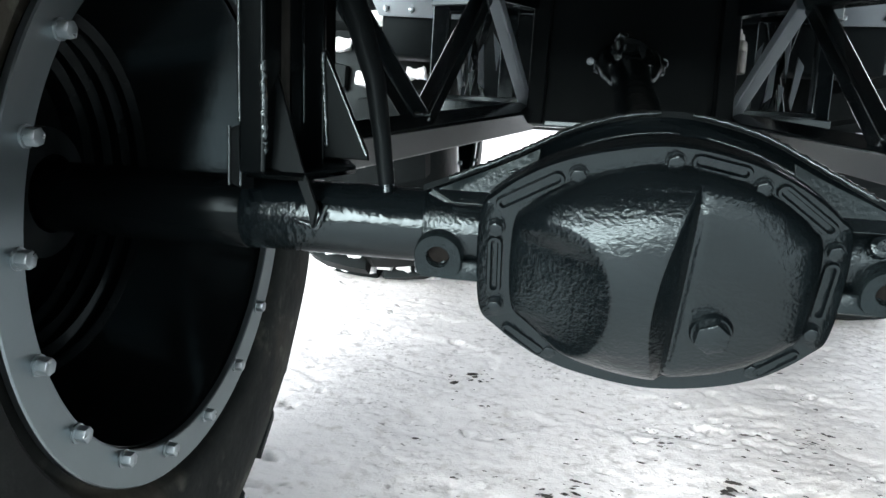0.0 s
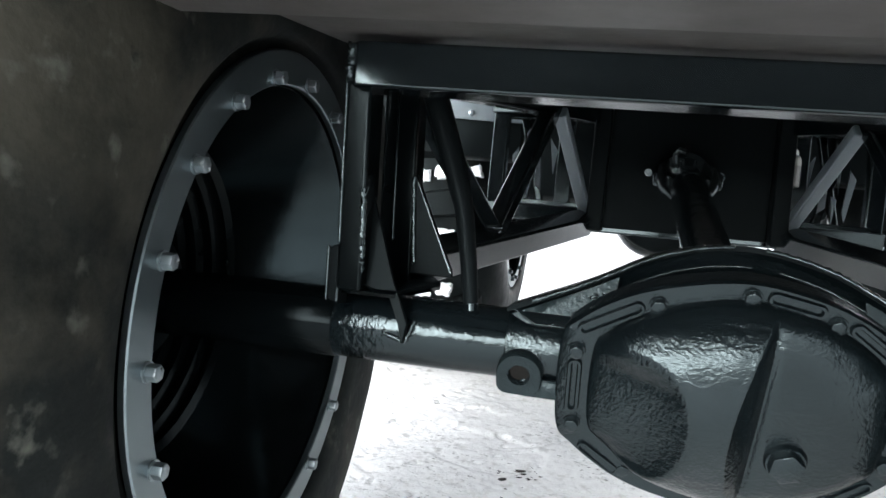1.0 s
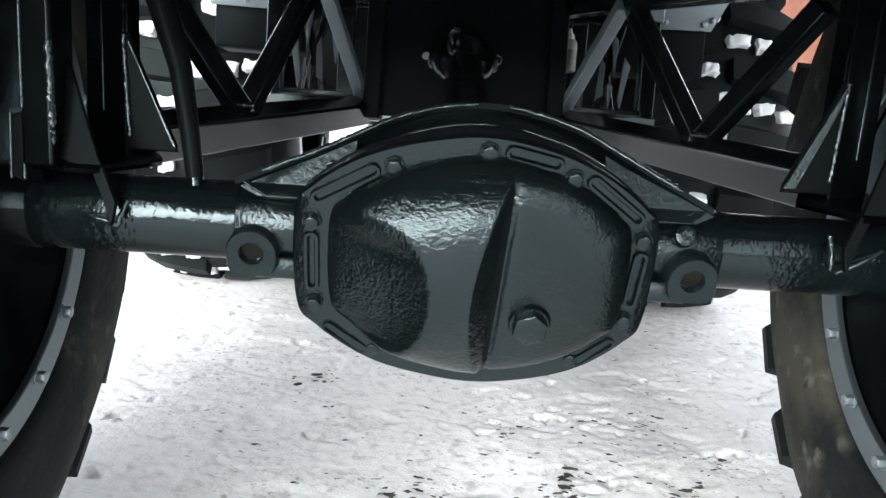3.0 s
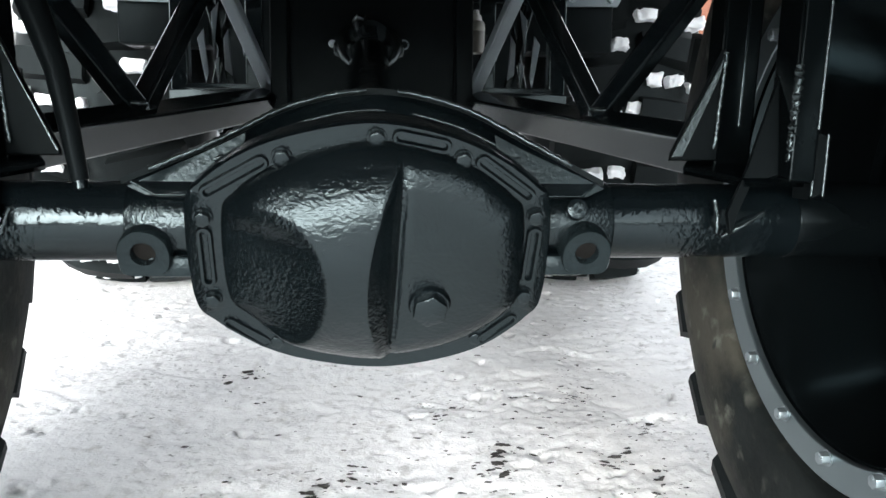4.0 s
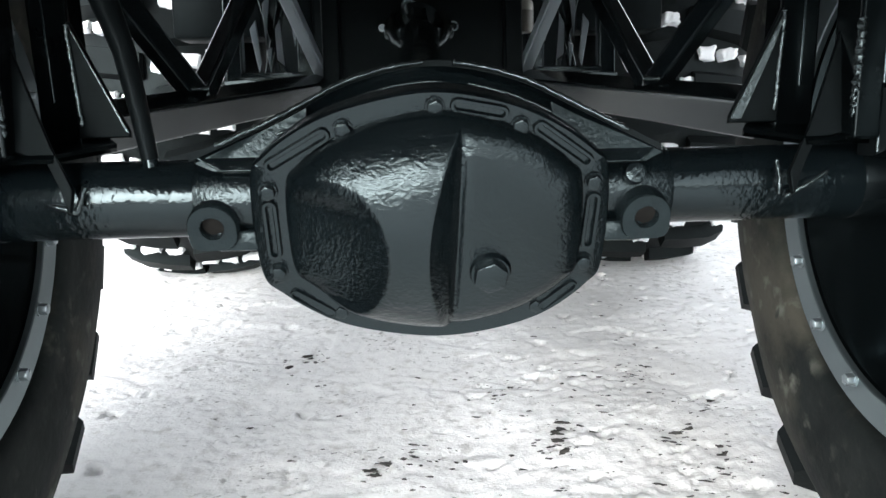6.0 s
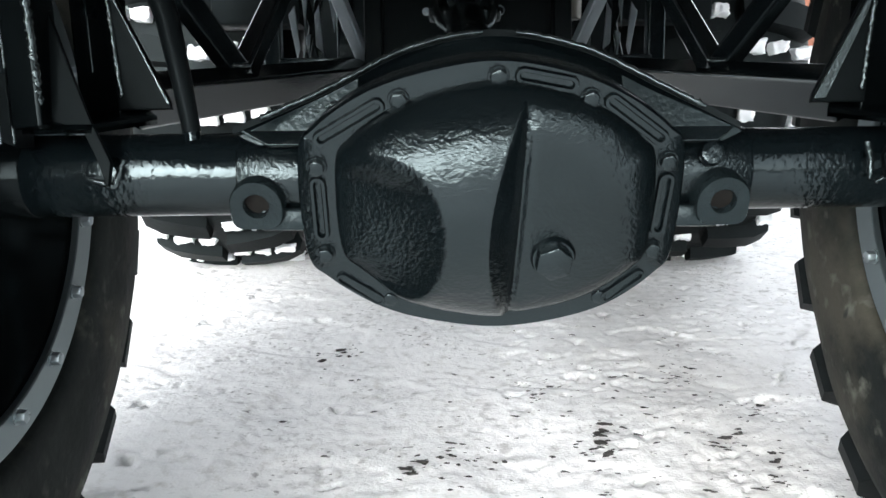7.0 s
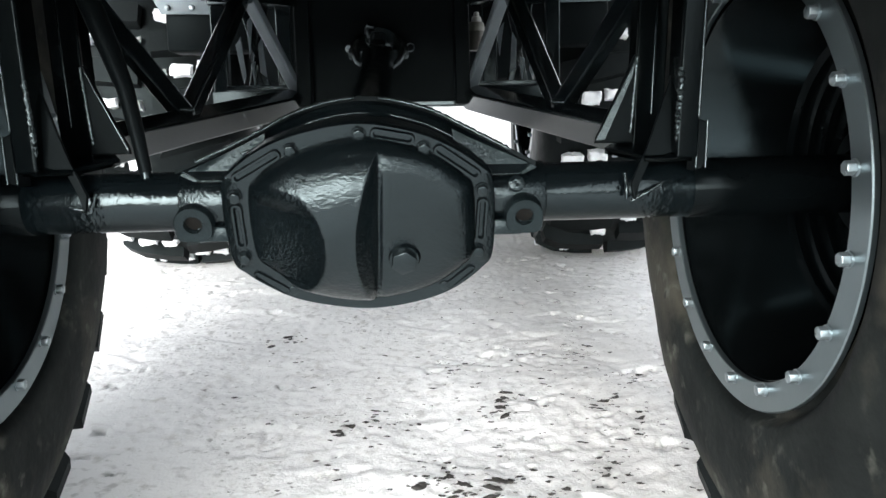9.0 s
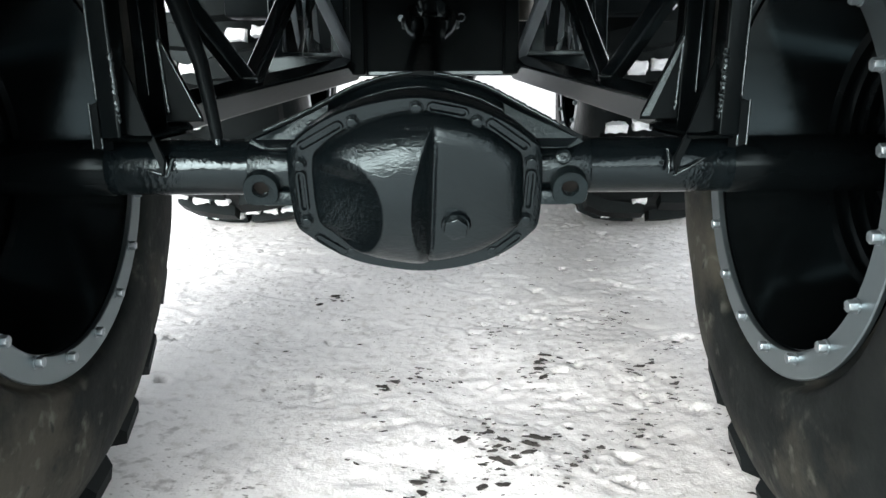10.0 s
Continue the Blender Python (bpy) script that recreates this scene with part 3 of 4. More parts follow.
def dome(u, v, k):
    """Height of the cover's pressed face over the flange; k: 0 in the middle, 1 at the dome's foot."""
    u, v = 0.003 + (u - 0.003) / 0.96, v - 0.014
    lean = max(0.0, min(1.0, (0.5 * (v + 0.05) / 0.11 - 0.5 * (u - 0.02) / 0.15 + 0.35)))
    power = 9 - 4.5 * lean
    rim = math.sqrt(max(0.0, 1 - k ** power))

    def soft(x, w=0.003):
        return w * math.log1p(math.exp(min(60.0, x / w)))

    # cliff between the high bulge and the flat face, widest below the middle
    foot = 0.027 + 0.05 * max(-0.12, min(0.08, v + 0.03))
    wide = 0.007 + 0.022 * max(0.0, 1 - ((v + 0.055) / 0.105) ** 2)
    flat = 0.036 - 0.06 * soft(u - foot) - 0.04 * abs(v + 0.03)
    step = 0.95 * min(1.0, max(0.0, (foot - u) / wide))
    step = wide * (step if step < 0.9 else 0.9 + 0.05 * (1 - math.exp(-(step - 0.9) / 0.05)))
    lip = foot - wide
    bulge = -0.05 * soft(lip - 0.02 - u)
    # slanting flank on the bulge's outer side
    q = (v + 0.060) / 0.074
    edge = -0.090 + 0.050 * math.sqrt(max(0.0, 1 - q * q))
    fade = min(1.0, max(0.0, (0.022 - v) / 0.045)) * min(1.0, max(0.0, (v + 0.140) / 0.02))
    fade = fade * fade * (3 - 2 * fade)
    flank = -0.055 * (1 - math.exp(-0.80 * soft(edge - u, 0.0020) / 0.055)) * fade
    h = flat + step + bulge + flank
    dip = 0.004 * math.exp(-((u - foot) / 0.005) ** 2) * (1 if v < 0.04 else 0.3)
    return max(0.004, h - dip) * rim


bm = bmesh.new()
inner = [(x * 0.83 + 0.004, -0.038 + (z + 0.036) * (0.885 if z > -0.036 else 0.815)) for x, z in flange_outline()]
outer = flange_outline()
levels = [(0.004, outer), (-0.004, outer), (-0.006, [(x * 0.99, -0.036 + (z + 0.036) * 0.99) for x, z in outer])]
mid = [((a[0] * 0.12 + b[0] * 0.88), (a[1] * 0.12 + b[1] * 0.88)) for a, b in zip(outer, inner)]
levels += [(-0.006, mid), (-0.0062, inner)]
rings = loft(bm, levels, COVER, cap=False)
# the lower edge is rolled outwards into a lip
lip_way = COVER.to_3x3() @ Vector((0, -1, 0))
for ring in rings[1:3]:
    for v, (x, z) in zip(ring, outer):
        v.co += lip_way * 0.003 * min(1.0, max(0.0, (-0.112 - z) / 0.03))
last, N, RINGS = rings[-1], len(outer), 130
cu, cv_ = 0.003, -0.038
for i in range(1, RINGS):
    k = 1 - i / RINGS
    ring = []
    for x, z in inner:
        u, v = cu + (x - cu) * k, cv_ + (z - cv_) * k
        ring.append(bm.verts.new(COVER @ Vector((u, -0.0062 - dome(u, v, k), v))))
    for j in range(N):
        bm.faces.new((last[j], last[(j + 1) % N], ring[(j + 1) % N], ring[j]))
    last = ring
bm.faces.new(last)
cover = axle_part("differential_cover", bm, M_CAST, "pressed steel cover, glossy black paint over rough metal", smooth=50)

for u, v in ((-0.078, 0.064), (0.006, 0.083), (0.084, 0.063), (-0.1527, 0.003), (0.1564, 0.005), (-0.152, -0.086), (0.153, -0.084), (-0.094, -0.139), (0.108, -0.138)):
    bm = bmesh.new()
    hexhead(bm, Matrix.Translation((0, 0, 0)) @ Matrix.Rotation(random.uniform(0, 1), 4, "Y"), 0.0078, 0.008, 0.0095)
    b = part("cover_bolt", bm, M_CAST)
    b.rotation_euler = (math.atan(0.40), 0, 0)
    b.location = COVER @ Vector((u, -0.006 if v > -0.12 else -0.001, v))
    b.parent = axle


def slot(a, b, w=0.0050, wall=0.0030):
    """A raised oblong frame pressed into the flange."""
    a, b = Vector((a[0], 0, a[1])), Vector((b[0], 0, b[1]))
    d = (b - a).normalized()
    o = Vector((-d.z, 0, d.x))
    loop = []
    for c, t0 in ((b, -90), (a, 90)):
        for j in range(9):
            t = radians(t0 + 180 * j / 8)
            loop.append(c + (d * math.cos(t) + o * math.sin(t)) * w)
    bm = bmesh.new()
    pts = loop + [loop[0]]
    rr = []
    for p in loop:
        c = a + d * max(0, min((b - a).length, (p - a).dot(d)))
        n = (p - c).normalized()
        rr.append([bm.verts.new(COVER @ (p + n * dx + Vector((0, dy, 0)))) for dx, dy in ((wall, -0.005), (wall * 0.5, -0.0098), (-wall * 0.4, -0.0098), (-wall, -0.005))])
    n = len(rr)
    for j in range(n):
        for k in range(3):
            bm.faces.new((rr[j][k], rr[j][k + 1], rr[(j + 1) % n][k + 1], rr[(j + 1) % n][k]))
    axle_part("pressed_slot", bm, M_CAST)


for a, b in (((-0.146, 0.029), (-0.097, 0.058)), ((-0.1532, -0.014), (-0.1535, -0.064)), ((0.027, 0.0835), (0.066, 0.0755)), ((0.103, 0.060), (0.147, 0.027)),
             ((0.1575, -0.014), (0.1555, -0.062))):
    slot(a, b)
for a, b in (((-0.138, -0.114), (-0.105, -0.1375)), ((0.115, -0.137), (0.143, -0.113))):
    slot(a, b, 0.0045, 0.002)
bm = bmesh.new()
hexhead(bm, Matrix.Translation((0, 0, 0)) @ Matrix.Rotation(0.15, 4, "Y"), 0.0175, 0.014)
bmesh.ops.create_cone(bm, cap_ends=True, segments=32, radius1=0.021, radius2=0.0185, depth=0.008, matrix=Matrix.Rotation(radians(90), 4, "X") @ Matrix.Translation((0, 0, 0)))
plug = part("drain_plug", bm, M_CAST, None, "hexagonal drain plug")
plug.rotation_euler = (math.atan(0.40), 0, 0)
plug.location = COVER @ Vector((0.056, -0.0400, -0.073))
plug.parent = axle

# arched stiffener over the housing
def smooth_line(pts, n):
    """Points of a soft curve through the given ones, n to each stretch."""
    pts = [Vector((*p, 0)) for p in pts]
    out = []
    for k in range(len(pts) - 1):
        p = [pts[max(0, k - 1)], pts[k], pts[k + 1], pts[min(len(pts) - 1, k + 2)]]
        for u in (j / n for j in range(n)):
            v = 0.5 * (2 * p[1] + (p[2] - p[0]) * u + (2 * p[0] - 5 * p[1] + 4 * p[2] - p[3]) * u * u + (3 * p[1] - p[0] - 3 * p[2] + p[3]) * u ** 3)
            out.append((v.x, v.y))
    return out + [tuple(pts[-1])[:2]]


ARCH = smooth_line([(-0.232, 0.597), (-0.15, 0.632), (-0.075, 0.669), (0.005, 0.684), (0.085, 0.669), (0.155, 0.634), (0.225, 0.597)], 8)
bm = bmesh.new()
prism(bm, [(x - 0.004, z - 0.62) for x, z in ARCH] + [(0.20, -0.04), (-0.205, -0.04)], 0.006, Matrix.Translation((0, 0.0667, 0.62)) @ Matrix.Rotation(radians(-20), 4, "X"), 0.0015)
axle_part("stiffener_plate", bm, M_CAST, "arched stiffener plate welded over the housing", smooth=FLAT)
for s in (-1, 1):
    bm = bmesh.new()
    prism(bm, [(s * x - 0.004, z - 0.6) for x, z in ((0.228, 0.592), (0.19, 0.609), (0.15, 0.627), (0.118, 0.644), (0.125, 0.585), (0.21, 0.583))], 0.004, Matrix.Translation((0, 0.0575, 0.6)) @ Matrix.Rotation(radians(-8), 4, "X"), 0.001)
    axle_part("end_plate", bm, M_EAR, "rough welded end plate", smooth=FLAT)
bm = bmesh.new()
top = [bm.verts.new((x - 0.004, 0.067 + (z - 0.62) * 0.36 + y, z + dz)) for y, dz in ((-0.006, 0.003), (-0.006, -0.003), (0.06, -0.003), (0.06, 0.003)) for x, z in ARCH]
k = len(ARCH)
for r in range(4):
    for j in range(k - 1):
        bm.faces.new((top[r * k + j], top[r * k + j + 1], top[((r + 1) % 4) * k + j + 1], top[((r + 1) % 4) * k + j]))
# The strap's dark material stands in for the shade mirrored in it.
axle_part("stiffener_strap", bm, M_DARK)
for a, b in ((3, 24), (26, 45)):
    weld([(x - 0.004, 0.060 + (z - 0.62) * 0.36, z + 0.001) for x, z in ARCH[a:b]], 0.0030, axle)
for a, b in ((6, 26), (28, 41)):
    weld([(x * 0.86 - 0.004, 0.058 + (z - 0.62) * 0.28, 0.60 + (z - 0.60) * 0.78) for x, z in ARCH[a:b]], 0.0022, axle)


# ---- rear frame ----
bm = bmesh.new()
box(bm, (-0.412, -0.004, 0.814), (0.412, 0.046, 0.862), 0.004)
rear_frame = part("rear_frame", bm, M_FRAME, vehicle, "welded frame of glossy black square steel tubes", FLAT)


def frame_part(name, bm, material=M_FRAME, label="", smooth=FLAT):
    return part(name, bm, material, rear_frame, label, smooth)


for s in (-1, 1):
    def P(x, y, z):
        return (s * x, y, z)

    # Both posts wear the dimmed copy of the frame paint, in place of dark reflections.
    bm = bmesh.new()
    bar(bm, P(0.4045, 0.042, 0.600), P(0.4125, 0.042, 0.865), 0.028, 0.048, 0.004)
    frame_part("rear_post", bm, M_DIMMED)
    # Thin light rods are added to draw the glint along the rounded post corners.
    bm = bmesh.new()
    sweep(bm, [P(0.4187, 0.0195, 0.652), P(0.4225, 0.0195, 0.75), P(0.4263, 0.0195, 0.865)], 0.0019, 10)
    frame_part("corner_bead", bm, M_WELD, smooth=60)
    # Two short rods draw the same glints at the post's foot.
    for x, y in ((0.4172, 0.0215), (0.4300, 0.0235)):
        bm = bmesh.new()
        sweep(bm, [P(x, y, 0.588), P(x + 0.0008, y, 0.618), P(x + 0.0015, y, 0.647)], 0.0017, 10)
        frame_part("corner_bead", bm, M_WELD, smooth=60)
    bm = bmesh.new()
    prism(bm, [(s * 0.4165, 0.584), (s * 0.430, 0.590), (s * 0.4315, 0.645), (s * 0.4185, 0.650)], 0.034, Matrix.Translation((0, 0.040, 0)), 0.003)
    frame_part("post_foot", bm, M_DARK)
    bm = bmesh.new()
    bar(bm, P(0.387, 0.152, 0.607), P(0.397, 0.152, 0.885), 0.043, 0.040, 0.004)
    frame_part("front_post", bm, M_DIMMED)
    # Proud strip added to draw the bright line up the front post.
    bm = bmesh.new()
    bar(bm, P(0.3925, 0.131, 0.655), P(0.4000, 0.131, 0.870), 0.003, 0.004, 0.001)
    frame_part("seam", bm, M_FRAME)
    # base plate over the tube, rising to the front
    bm = bmesh.new()
    base = [P(0.436, 0.035, 0), P(0.356, 0.035, 0), P(0.322, 0.105, 0), P(0.352, 0.165, 0), P(0.436, 0.20, 0)]
    tops = [bm.verts.new((x, y, 0.604 + (y - 0.035) * 0.12)) for x, y, z in base]
    lows = [bm.verts.new((x, y, 0.596 + (y - 0.035) * 0.12)) for x, y, z in base]
    bm.faces.new(tops)
    bm.faces.new(lows[::-1])
    for k in range(5):
        bm.faces.new((tops[k], lows[k], lows[(k + 1) % 5], tops[(k + 1) % 5]))
    frame_part("base_plate", bm, M_CAST)
    # gusset of the rear post, with a narrow tongue down the front of the tube
    bm = bmesh.new()
    prism(bm, [(s * 0.397, 0.714), (s * 0.393, 0.606), (s * 0.362, 0.600), (s * 0.350, 0.570), (s * 0.3445, 0.549), (s * 0.3410, 0.549), (s * 0.3385, 0.570), (s * 0.3600, 0.612)], 0.006,
          Matrix.Translation((0, 0.040, 0.606)) @ Matrix.Rotation(radians(-9), 4, "X") @ Matrix.Translation((0, 0, -0.606)))
    # Dark material replaces the dark surroundings this plate would mirror.
    frame_part("gusset", bm, M_DARK, "triangular gusset plate")
    weld([P(0.3965, 0.020, 0.712), P(0.3935, 0.024, 0.618)], 0.0042, rear_frame)
    # gusset of the front post, its sloping edge thick with paint
    bm = bmesh.new()
    prism(bm, [(s * 0.369, 0.735), (s * 0.365, 0.618), (s * 0.312, 0.618), (s * 0.313, 0.626), (s * 0.365, 0.735)], 0.006, Matrix.Translation((0, 0.122, 0)))
    # Same dark stand-in for mirrored shade as on the rear gusset.
    frame_part("gusset", bm, M_DARK, "triangular gusset plate")
    # The lighter weld material also paints in the lit band along this lumpy slope.
    bm = bmesh.new()
    if s > 0:
        prism(bm, [(0.367, 0.732), (0.361, 0.704), (0.332, 0.640), (0.325, 0.622), (0.312, 0.622)], 0.004, Matrix.Translation((0, 0.1165, 0)), 0.001)
    else:
        prism(bm, [(-0.367, 0.734), (-0.362, 0.727), (-0.316, 0.624), (-0.311, 0.622)], 0.004, Matrix.Translation((0, 0.1165, 0)), 0.001)
    frame_part("gusset_edge", bm, M_WELD, "sloping edge under lumpy paint")
    weld([P(0.3685, 0.118, 0.732), P(0.3600, 0.118, 0.630)], 0.0030, rear_frame)
    bm = bmesh.new()
    bar(bm, P(0.372, 0.172, 0.628), P(0.195, 0.95, 0.708), 0.04, 0.05, roll=-s * 27)
    frame_part("lower_chord", bm)
    bm = bmesh.new()
    bar(bm, P(0.415, 0.20, 0.872), P(0.185, 0.95, 0.942), 0.04, 0.05)
    frame_part("upper_chord", bm)
    J, V, L, T = P(0.316, 0.41, 0.668), P(0.252, 0.67, 0.90), P(0.200, 0.92, 0.725), P(0.407, 0.27, 0.84)
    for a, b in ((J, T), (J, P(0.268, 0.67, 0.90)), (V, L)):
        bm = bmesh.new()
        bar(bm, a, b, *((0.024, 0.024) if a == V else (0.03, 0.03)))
        # The steep diagonal is coloured lighter, imitating the bright reflection along its paint.
        frame_part("diagonal", bm, M_SHEET_AND_LIT if a == V else M_FRAME)
    weld([P(0.300, 0.395, 0.682), P(0.32, 0.38, 0.680)], 0.004, rear_frame)
    bm = bmesh.new()
    bar(bm, P(0.180, 0.90, 0.69), P(0.178, 0.90, 0.95), 0.035, 0.04)
    # Dull dark material takes the place of shade on the post's sides.
    frame_part("inner_post", bm, M_DARK)
for s in (-1, 1):
    weld([(s * 0.413, -0.006, 0.818), (s * 0.413, -0.006, 0.858)], 0.005, rear_frame)
bm = bmesh.new()
box(bm, (-0.22, 0.93, 0.687), (0.22, 0.97, 0.715), 0.004)
frame_part("lower_crossbar", bm)
bm = bmesh.new()
box(bm, (-0.19, 0.934, 0.925), (0.19, 0.974, 0.965), 0.004)
frame_part("upper_crossbar", bm)
bm = bmesh.new()
box(bm, (-0.164, 0.922, 0.698), (0.164, 0.932, 0.966), 0.002)
frame_part("bearing_plate", bm, M_DARK, "flat black steel bearing plate")
bm = bmesh.new()
hexhead(bm, Matrix.Translation((-0.0795, 0.922, 0.821)), 0.0066, 0.010, 0.0078)
frame_part("plate_bolt", bm, M_ZINC)
bm = bmesh.new()
hexhead(bm, Matrix.Translation((-0.0065, 0.922, 0.876)), 0.0040, 0.006, 0.0075)
frame_part("plate_bolt", bm, M_RUST, "dull dirty bolt")
bm = bmesh.new()
at = Vector((0.0625, 0.918, 0.8215))
sweep(bm, [at + Vector((0.0088 * math.cos(t), 0, 0.0088 * math.sin(t))) for t in (2 * math.pi * k / 24 for k in range(25))], 0.0014, 8)
frame_part("bolt_sleeve", bm, M_ZINC, "hollow round sleeve", smooth=60)

# ---- drive shaft ----
bm = bmesh.new()
sweep(bm, [(-0.007, 0.26, 0.645), (-0.007, 0.50, 0.71), (-0.007, 0.78, 0.785)], 0.034, 32)
shaft = part("drive_shaft", bm, M_TUBE, vehicle, "black drive shaft with a universal joint")
bm = bmesh.new()
rod(bm, (-0.007, 0.886, 0.815), (-0.007, 0.92, 0.818), 0.05, seg=40, bevel=0.004)
part("flange", bm, M_TUBE, shaft)
for dx in (-0.036, 0.036):
    bm = bmesh.new()
    bar(bm, (-0.007 + dx, 0.80, 0.79), (-0.007 + dx, 0.89, 0.816), 0.012, 0.036, 0.005)
    part("yoke_arm", bm, M_TUBE, shaft)
bm = bmesh.new()
rod(bm, (-0.055, 0.835, 0.802), (0.041, 0.835, 0.802), 0.015, seg=24, bevel=0.003)
rod(bm, (-0.007, 0.835, 0.760), (-0.007, 0.835, 0.846), 0.015, seg=24, bevel=0.003)
part("joint_cross", bm, M_TUBE, shaft)
bm = bmesh.new()
for dz in (-0.03, 0.03):
    bar(bm, (-0.007, 0.75, 0.776 + dz), (-0.007, 0.845, 0.802 + dz), 0.034, 0.012, 0.004)
part("shaft_yoke", bm, M_TUBE, shaft)
for k in (-1, 1):
    bm = bmesh.new()
    sweep(bm, [(-0.007 + k * x, y, z) for x, y, z in ((0.030, 0.905, 0.846), (0.044, 0.88, 0.838), (0.052, 0.85, 0.822), (0.052, 0.825, 0.802), (0.043, 0.80, 0.782), (0.028, 0.785, 0.768))], [0.008, 0.010, 0.011, 0.011, 0.009, 0.006], 14)
    part("yoke_ear", bm, M_WELD, shaft)
    bm = bmesh.new()
    rod(bm, (-0.007 + k * 0.050, 0.835, 0.802), (-0.007 + k * 0.066, 0.835, 0.802), 0.0155, 0.013, 24, 0.003)
    part("bearing_cap", bm, M_WELD, shaft)
bm = bmesh.new()
sweep(bm, [(-0.030, 0.86, 0.842), (-0.034, 0.845, 0.855), (-0.026, 0.83, 0.862), (-0.014, 0.825, 0.858)], 0.006, 12)
part("grease_nipple", bm, M_WELD, shaft)

# ---- pipe from the axle ----
bm = bmesh.new()
sweep(bm, [(-0.2795, 0.074, 0.596), (-0.2865, 0.076, 0.64), (-0.298, 0.08, 0.70), (-0.316, 0.087, 0.75), (-0.336, 0.094, 0.80), (-0.36, 0.10, 0.86)], [0.0085, 0.0095, 0.011, 0.0135, 0.0145, 0.0145], 16)
pipe = part("breather_hose", bm, M_DARK, vehicle, "black rubber hose rising from the axle")
bm = bmesh.new()
rod(bm, (-0.2785, 0.073, 0.588), (-0.2800, 0.074, 0.599), 0.0078, seg=16)
part("hose_fitting", bm, M_TUBE, pipe)

# ---- deck above ----
bm = bmesh.new()
prism(bm, [(-0.455, 0.0), (0.455, 0.0), (0.455, 0.02), (-0.455, 0.02)], 1.26, Matrix.Translation((0, 0.38, 0.868 + 0.038)) @ Matrix.Rotation(math.atan(0.095), 4, "X"), 0.002)
part("deck_panel", bm, M_DECK, vehicle, "dirty grey steel deck panel", FLAT)

# Unseen body box, added to block sky light above the rear wheels.
bm = bmesh.new()
box(bm, (-1.15, -0.80, 1.30), (1.15, 1.36, 2.3), 0.02)
rear_body = part("rear_body", bm, M_DARK, vehicle, "unseen dark body box that keeps sky light off the underside")
bm = bmesh.new()
box(bm, (-0.45, -0.24, 0.99), (0.45, 1.0, 1.30), 0.01)
part("body_floor", bm, M_DARK, rear_body)
# Unseen overhang, inferred from dark reflections; its length trims light on the snow.
bm = bmesh.new()
tilt = Matrix.Translation((0, -0.85, 0.800)) @ Matrix.Rotation(math.atan(0.03), 4, "X")
box(bm, (-0.46, 0.0, 0.0), (0.46, 0.59, 0.4), 0.01, tilt)
part("tail_floor", bm, M_DECK, rear_body)

# ---- front frame ----
bm = bmesh.new()
box(bm, (-0.46, 1.28, 0.965), (0.46, 1.32, 1.01), 0.004)
front = part("front_frame", bm, M_FRAME, vehicle, "black welded tube frame of the front section", FLAT)


def front_part(name, bm, material=M_FRAME, label=""):
    return part(name, bm, material, front, label, FLAT)


for s in (-1, 1):
    bm = bmesh.new()
    bar(bm, (s * 0.44, 1.22, 0.70), (s * 0.44, 1.22, 1.02), 0.04, 0.04)
    front_part("outer_post", bm)
    bm = bmesh.new()
    bar(bm, (s * 0.275, 1.25, 0.70), (s * 0.275, 1.25, 1.02), 0.045, 0.04)
    front_part("inner_post", bm)
    bm = bmesh.new()
    bar(bm, (s * 0.46, 1.22, 0.722), (s * 0.18, 1.12, 0.73), 0.04, 0.044)
    front_part("lower_tube", bm)
    bm = bmesh.new()
    bar(bm, (s * 0.46, 1.22, 0.985), (s * 0.18, 1.12, 0.985), 0.04, 0.045)
    front_part("upper_tube", bm)
    # Pale triangles stand in for the lit faces of the diagonal tubes.
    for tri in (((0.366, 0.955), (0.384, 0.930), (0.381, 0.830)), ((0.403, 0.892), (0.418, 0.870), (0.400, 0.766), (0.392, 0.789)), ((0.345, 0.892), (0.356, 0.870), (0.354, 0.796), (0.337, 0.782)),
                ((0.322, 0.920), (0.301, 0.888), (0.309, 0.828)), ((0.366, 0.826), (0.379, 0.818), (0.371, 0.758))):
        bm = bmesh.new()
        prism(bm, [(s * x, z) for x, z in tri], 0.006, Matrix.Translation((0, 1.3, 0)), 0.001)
        front_part("strut", bm, M_SHEET_AND_LIT, "pale triangle for the lit face of a brace")
    for a, b in (((0.33, 1.32, 0.99), (0.385, 1.32, 0.74)), ((0.40, 1.32, 0.99), (0.335, 1.32, 0.74))):
        bm = bmesh.new()
        bar(bm, (s * a[0], a[1], a[2]), (s * b[0], b[1], b[2]), 0.03, 0.02)
        front_part("diagonal", bm)
    bm = bmesh.new()
    box(bm, (min(s * 0.21, s * 0.405), 1.10, 0.740), (max(s * 0.21, s * 0.405), 1.28, 0.752), 0.002)
    front_part("ledge", bm)
bm = bmesh.new()
rod(bm, (-0.02, 0.99, 0.80), (-0.02, 1.22, 0.80), 0.15, seg=56, bevel=0.01)
front_part("pivot_drum", bm, M_DARK, "round pivot drum")

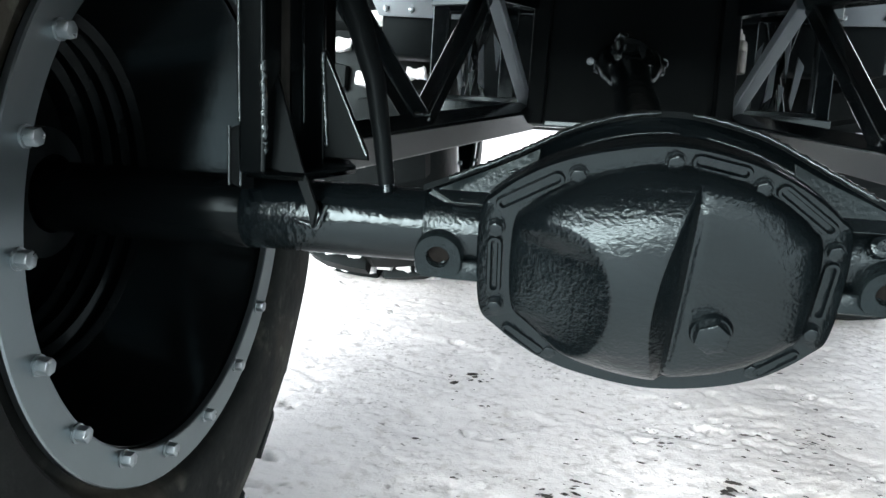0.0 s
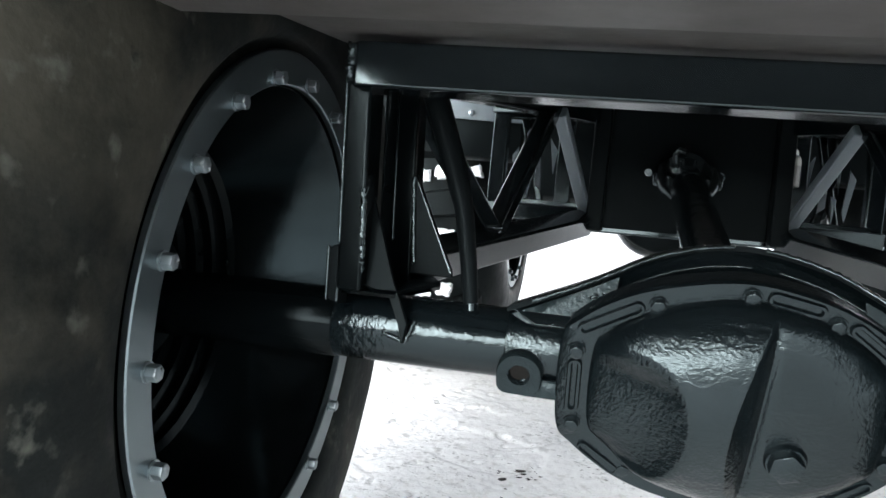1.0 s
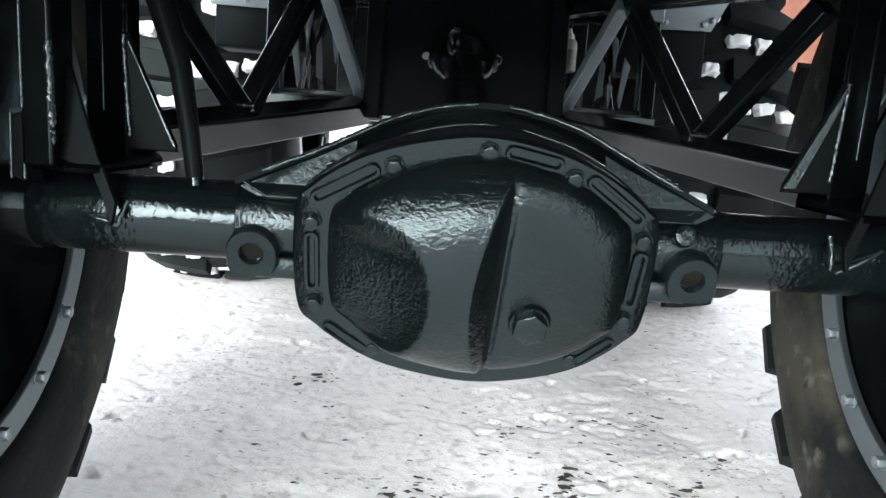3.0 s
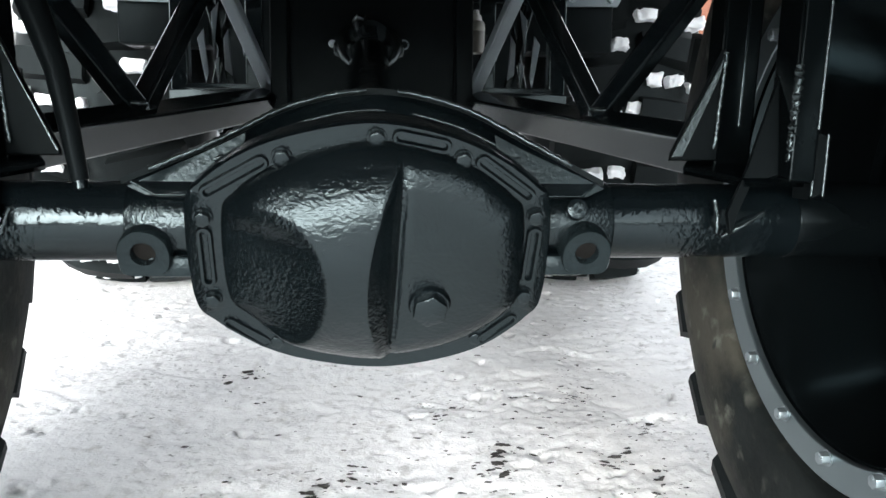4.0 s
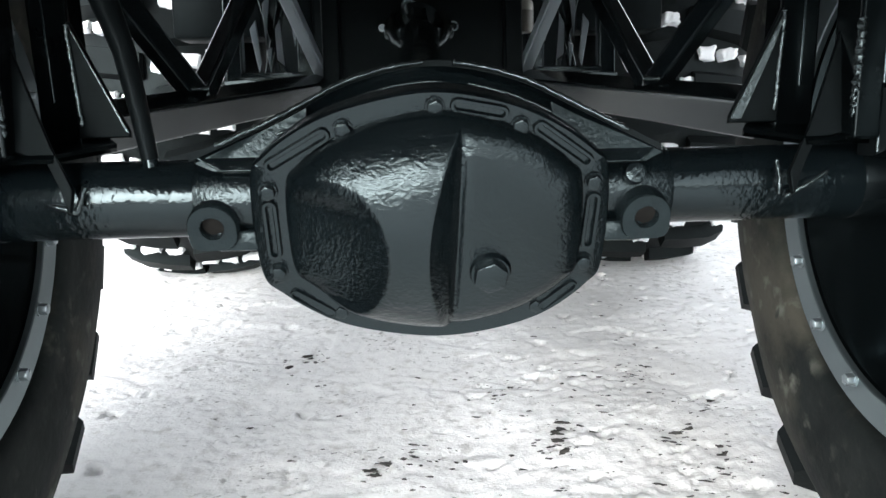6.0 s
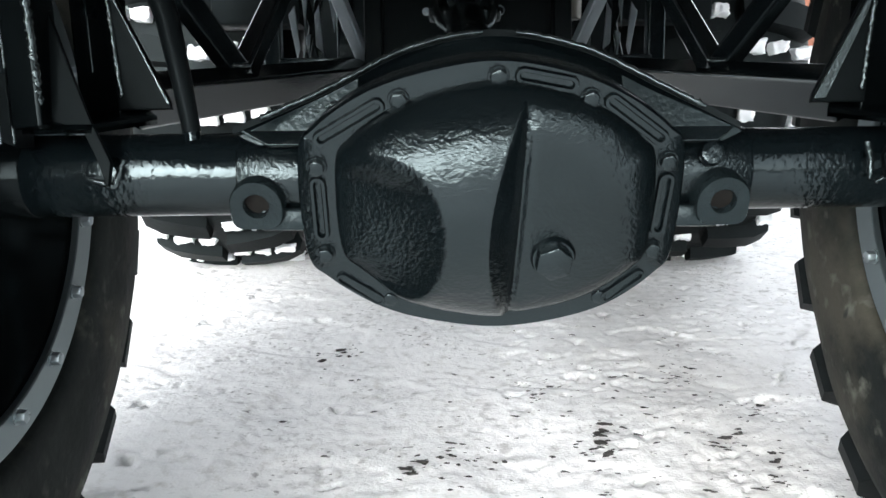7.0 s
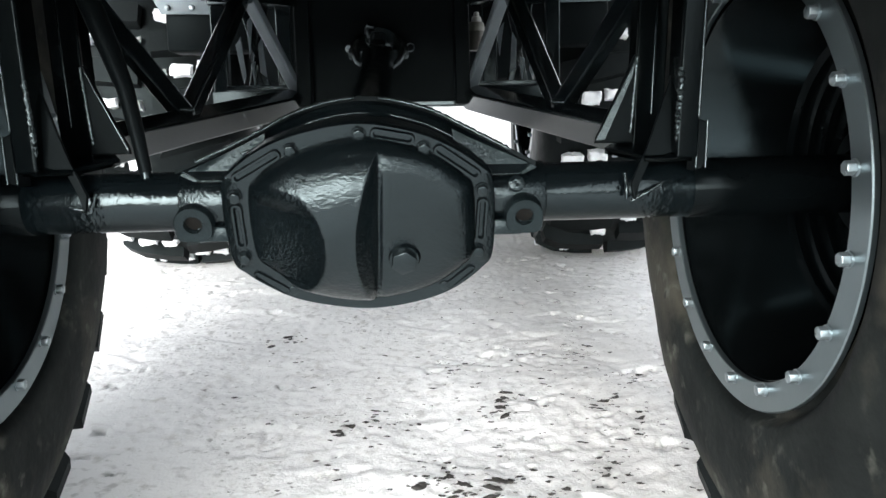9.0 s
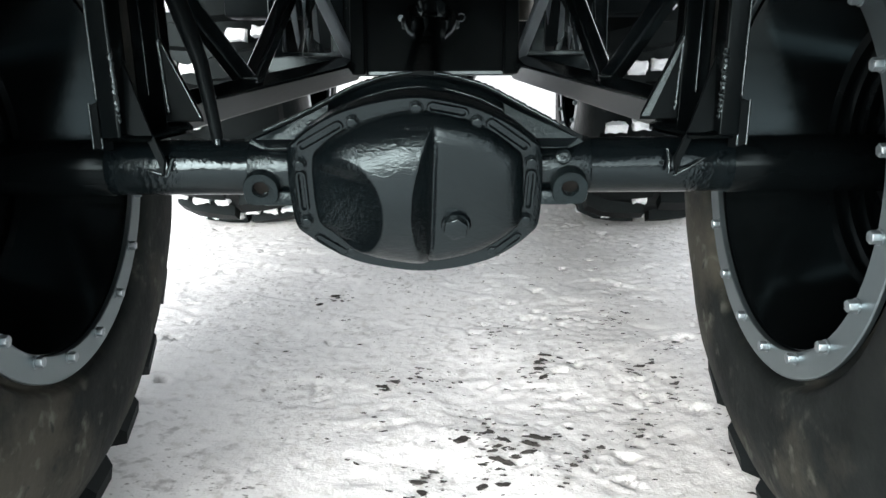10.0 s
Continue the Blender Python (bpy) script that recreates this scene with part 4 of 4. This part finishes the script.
for s, dz in ((-1, -0.016), (1, 0.0)):
    bm = bmesh.new()
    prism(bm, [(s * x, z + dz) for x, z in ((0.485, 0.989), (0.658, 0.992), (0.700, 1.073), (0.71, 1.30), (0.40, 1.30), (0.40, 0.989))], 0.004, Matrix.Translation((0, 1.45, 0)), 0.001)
    fp = part("fender_plate", bm, M_SHEET_AND_LIT, vehicle, "grey sheet metal plate with bolts")
    for x, z in ((0.533, 1.008), (0.637, 1.008), (0.658, 1.019)) if s > 0 else ((0.567, 1.009), (0.638, 1.010)):
        bm = bmesh.new()
        hexhead(bm, Matrix.Translation((s * x, 1.447, z + dz)), 0.009, 0.008)
        part("bolt", bm, M_ZINC, fp)

bm = bmesh.new()
box(bm, (-0.44, 1.5, 1.06), (0.44, 3.9, 1.56), 0.02)
body = part("front_body", bm, M_DARK, vehicle, "dark boxy front body")
# Unseen wide upper box, likewise there to block light over the front wheels.
bm = bmesh.new()
box(bm, (-1.15, 1.5, 1.54), (1.15, 3.9, 2.6), 0.02)
part("wheel_arch", bm, M_DARK, body)
# Added dark boxes stand for the shade on the front tyres' inner tops.
for s in (-1, 1):
    bm = bmesh.new()
    box(bm, (min(s * 0.42, s * 0.655), 1.47, 0.870), (max(s * 0.42, s * 0.655), 1.600, 1.08), 0.012)
    part("inner_liner", bm, M_DARK, body)

bm = bmesh.new()
box(bm, (-0.42, 1.5, 0.77), (0.42, 2.0, 1.06), 0.03)
part("gearbox", bm, M_DARK, vehicle, "dark gearbox casing")

# Added filler block that darkens the bright gap under the front body.
bm = bmesh.new()
box(bm, (-0.40, 2.0, 0.80), (0.40, 3.4, 1.06), 0.03)
part("engine_sump_guard", bm, M_DARK, vehicle, "dark filler block under the front body")
bm = bmesh.new()
rod(bm, (-0.70, FRONT_Y, FRONT_Z - 0.005), (0.70, FRONT_Y, FRONT_Z - 0.005), 0.039, seg=32)
fa = part("front_axle", bm, M_TUBE, vehicle, "dark front axle")
bm = bmesh.new()
g = bmesh.ops.create_uvsphere(bm, u_segments=32, v_segments=16, radius=0.15, matrix=Matrix.Translation((0, FRONT_Y, FRONT_Z + 0.01)))
part("differential_housing", bm, M_CAST, fa)

bm = bmesh.new()
rod(bm, (0.228, 1.10, 0.826), (0.228, 1.10, 0.876), 0.0225, 0.0225, 32, 0.004)
bottle = part("fluid_reservoir", bm, M_JAR, vehicle, "dim fluid reservoir with a cloudy plastic neck")
bm = bmesh.new()
rod(bm, (0.228, 1.10, 0.872), (0.228, 1.10, 0.897), 0.0240, 0.0200, 32, 0.006)
part("neck", bm, M_BOTTLE, bottle, "cloudy plastic neck")
bm = bmesh.new()
rod(bm, (0.230, 1.10, 0.895), (0.230, 1.10, 0.910), 0.0140, 0.0115, 20, 0.003)
rod(bm, (0.230, 1.10, 0.909), (0.230, 1.10, 0.921), 0.0080, 0.0062, 16, 0.002)
part("cap", bm, M_PALE, bottle, "pale cap")

bm = bmesh.new()
sweep(bm, [(0.226, 1.095, 0.884), (0.212, 1.093, 0.880), (0.200, 1.092, 0.884), (0.190, 1.092, 0.890)], [0.0075, 0.007, 0.006, 0.0055], 14)
part("elbow", bm, M_BOTTLE, bottle, "cloudy plastic elbow")

# ---- far building ----
house = thing("brick_house", (0, 0, 0), "orange brick house beyond the snow", "house")
bm = bmesh.new()
box(bm, (29.0, 62, -0.3), (60, 74, 15), 0)
part("wall", bm, M_BRICK, house)
for i in range(9):
    for k in range(4):
        x, z = 30.2 + i * 3.4, 1.6 + k * 3.4
        bm = bmesh.new()
        box(bm, (x, 61.9, z), (x + 1.5, 62.05, z + 1.8), 0)
        part("window", bm, M_WHITE, house)
        bm = bmesh.new()
        box(bm, (x + 0.12, 61.86, z + 0.12), (x + 1.38, 61.9, z + 1.68), 0)
        part("pane", bm, M_GLASS, house)
bm = bmesh.new()
prism(bm, [(28.4, 15), (60.6, 15), (60.6, 15.4), (28.4, 15.4)], 13.2, Matrix.Translation((0, 68, 0)), 0)
part("roof", bm, M_PACK, house, "snow-covered flat roof")

# ---- low building across the yard, mirrored in the glossy paint ----
yard = thing("yard_building", (0, 0, 0), "long low brown brick building across the snowy yard", "building")
bm = bmesh.new()
box(bm, (-40, -52, -0.3), (40, -44, 3.1), 0)
part("wall", bm, M_BROWN, yard)
bm = bmesh.new()
prism(bm, [(-40.6, 3.1), (40.6, 3.1), (40.6, 3.4), (-40.6, 3.4)], 9.2, Matrix.Translation((0, -48, 0)), 0)
part("roof", bm, M_PACK, yard, "snow-covered flat roof")
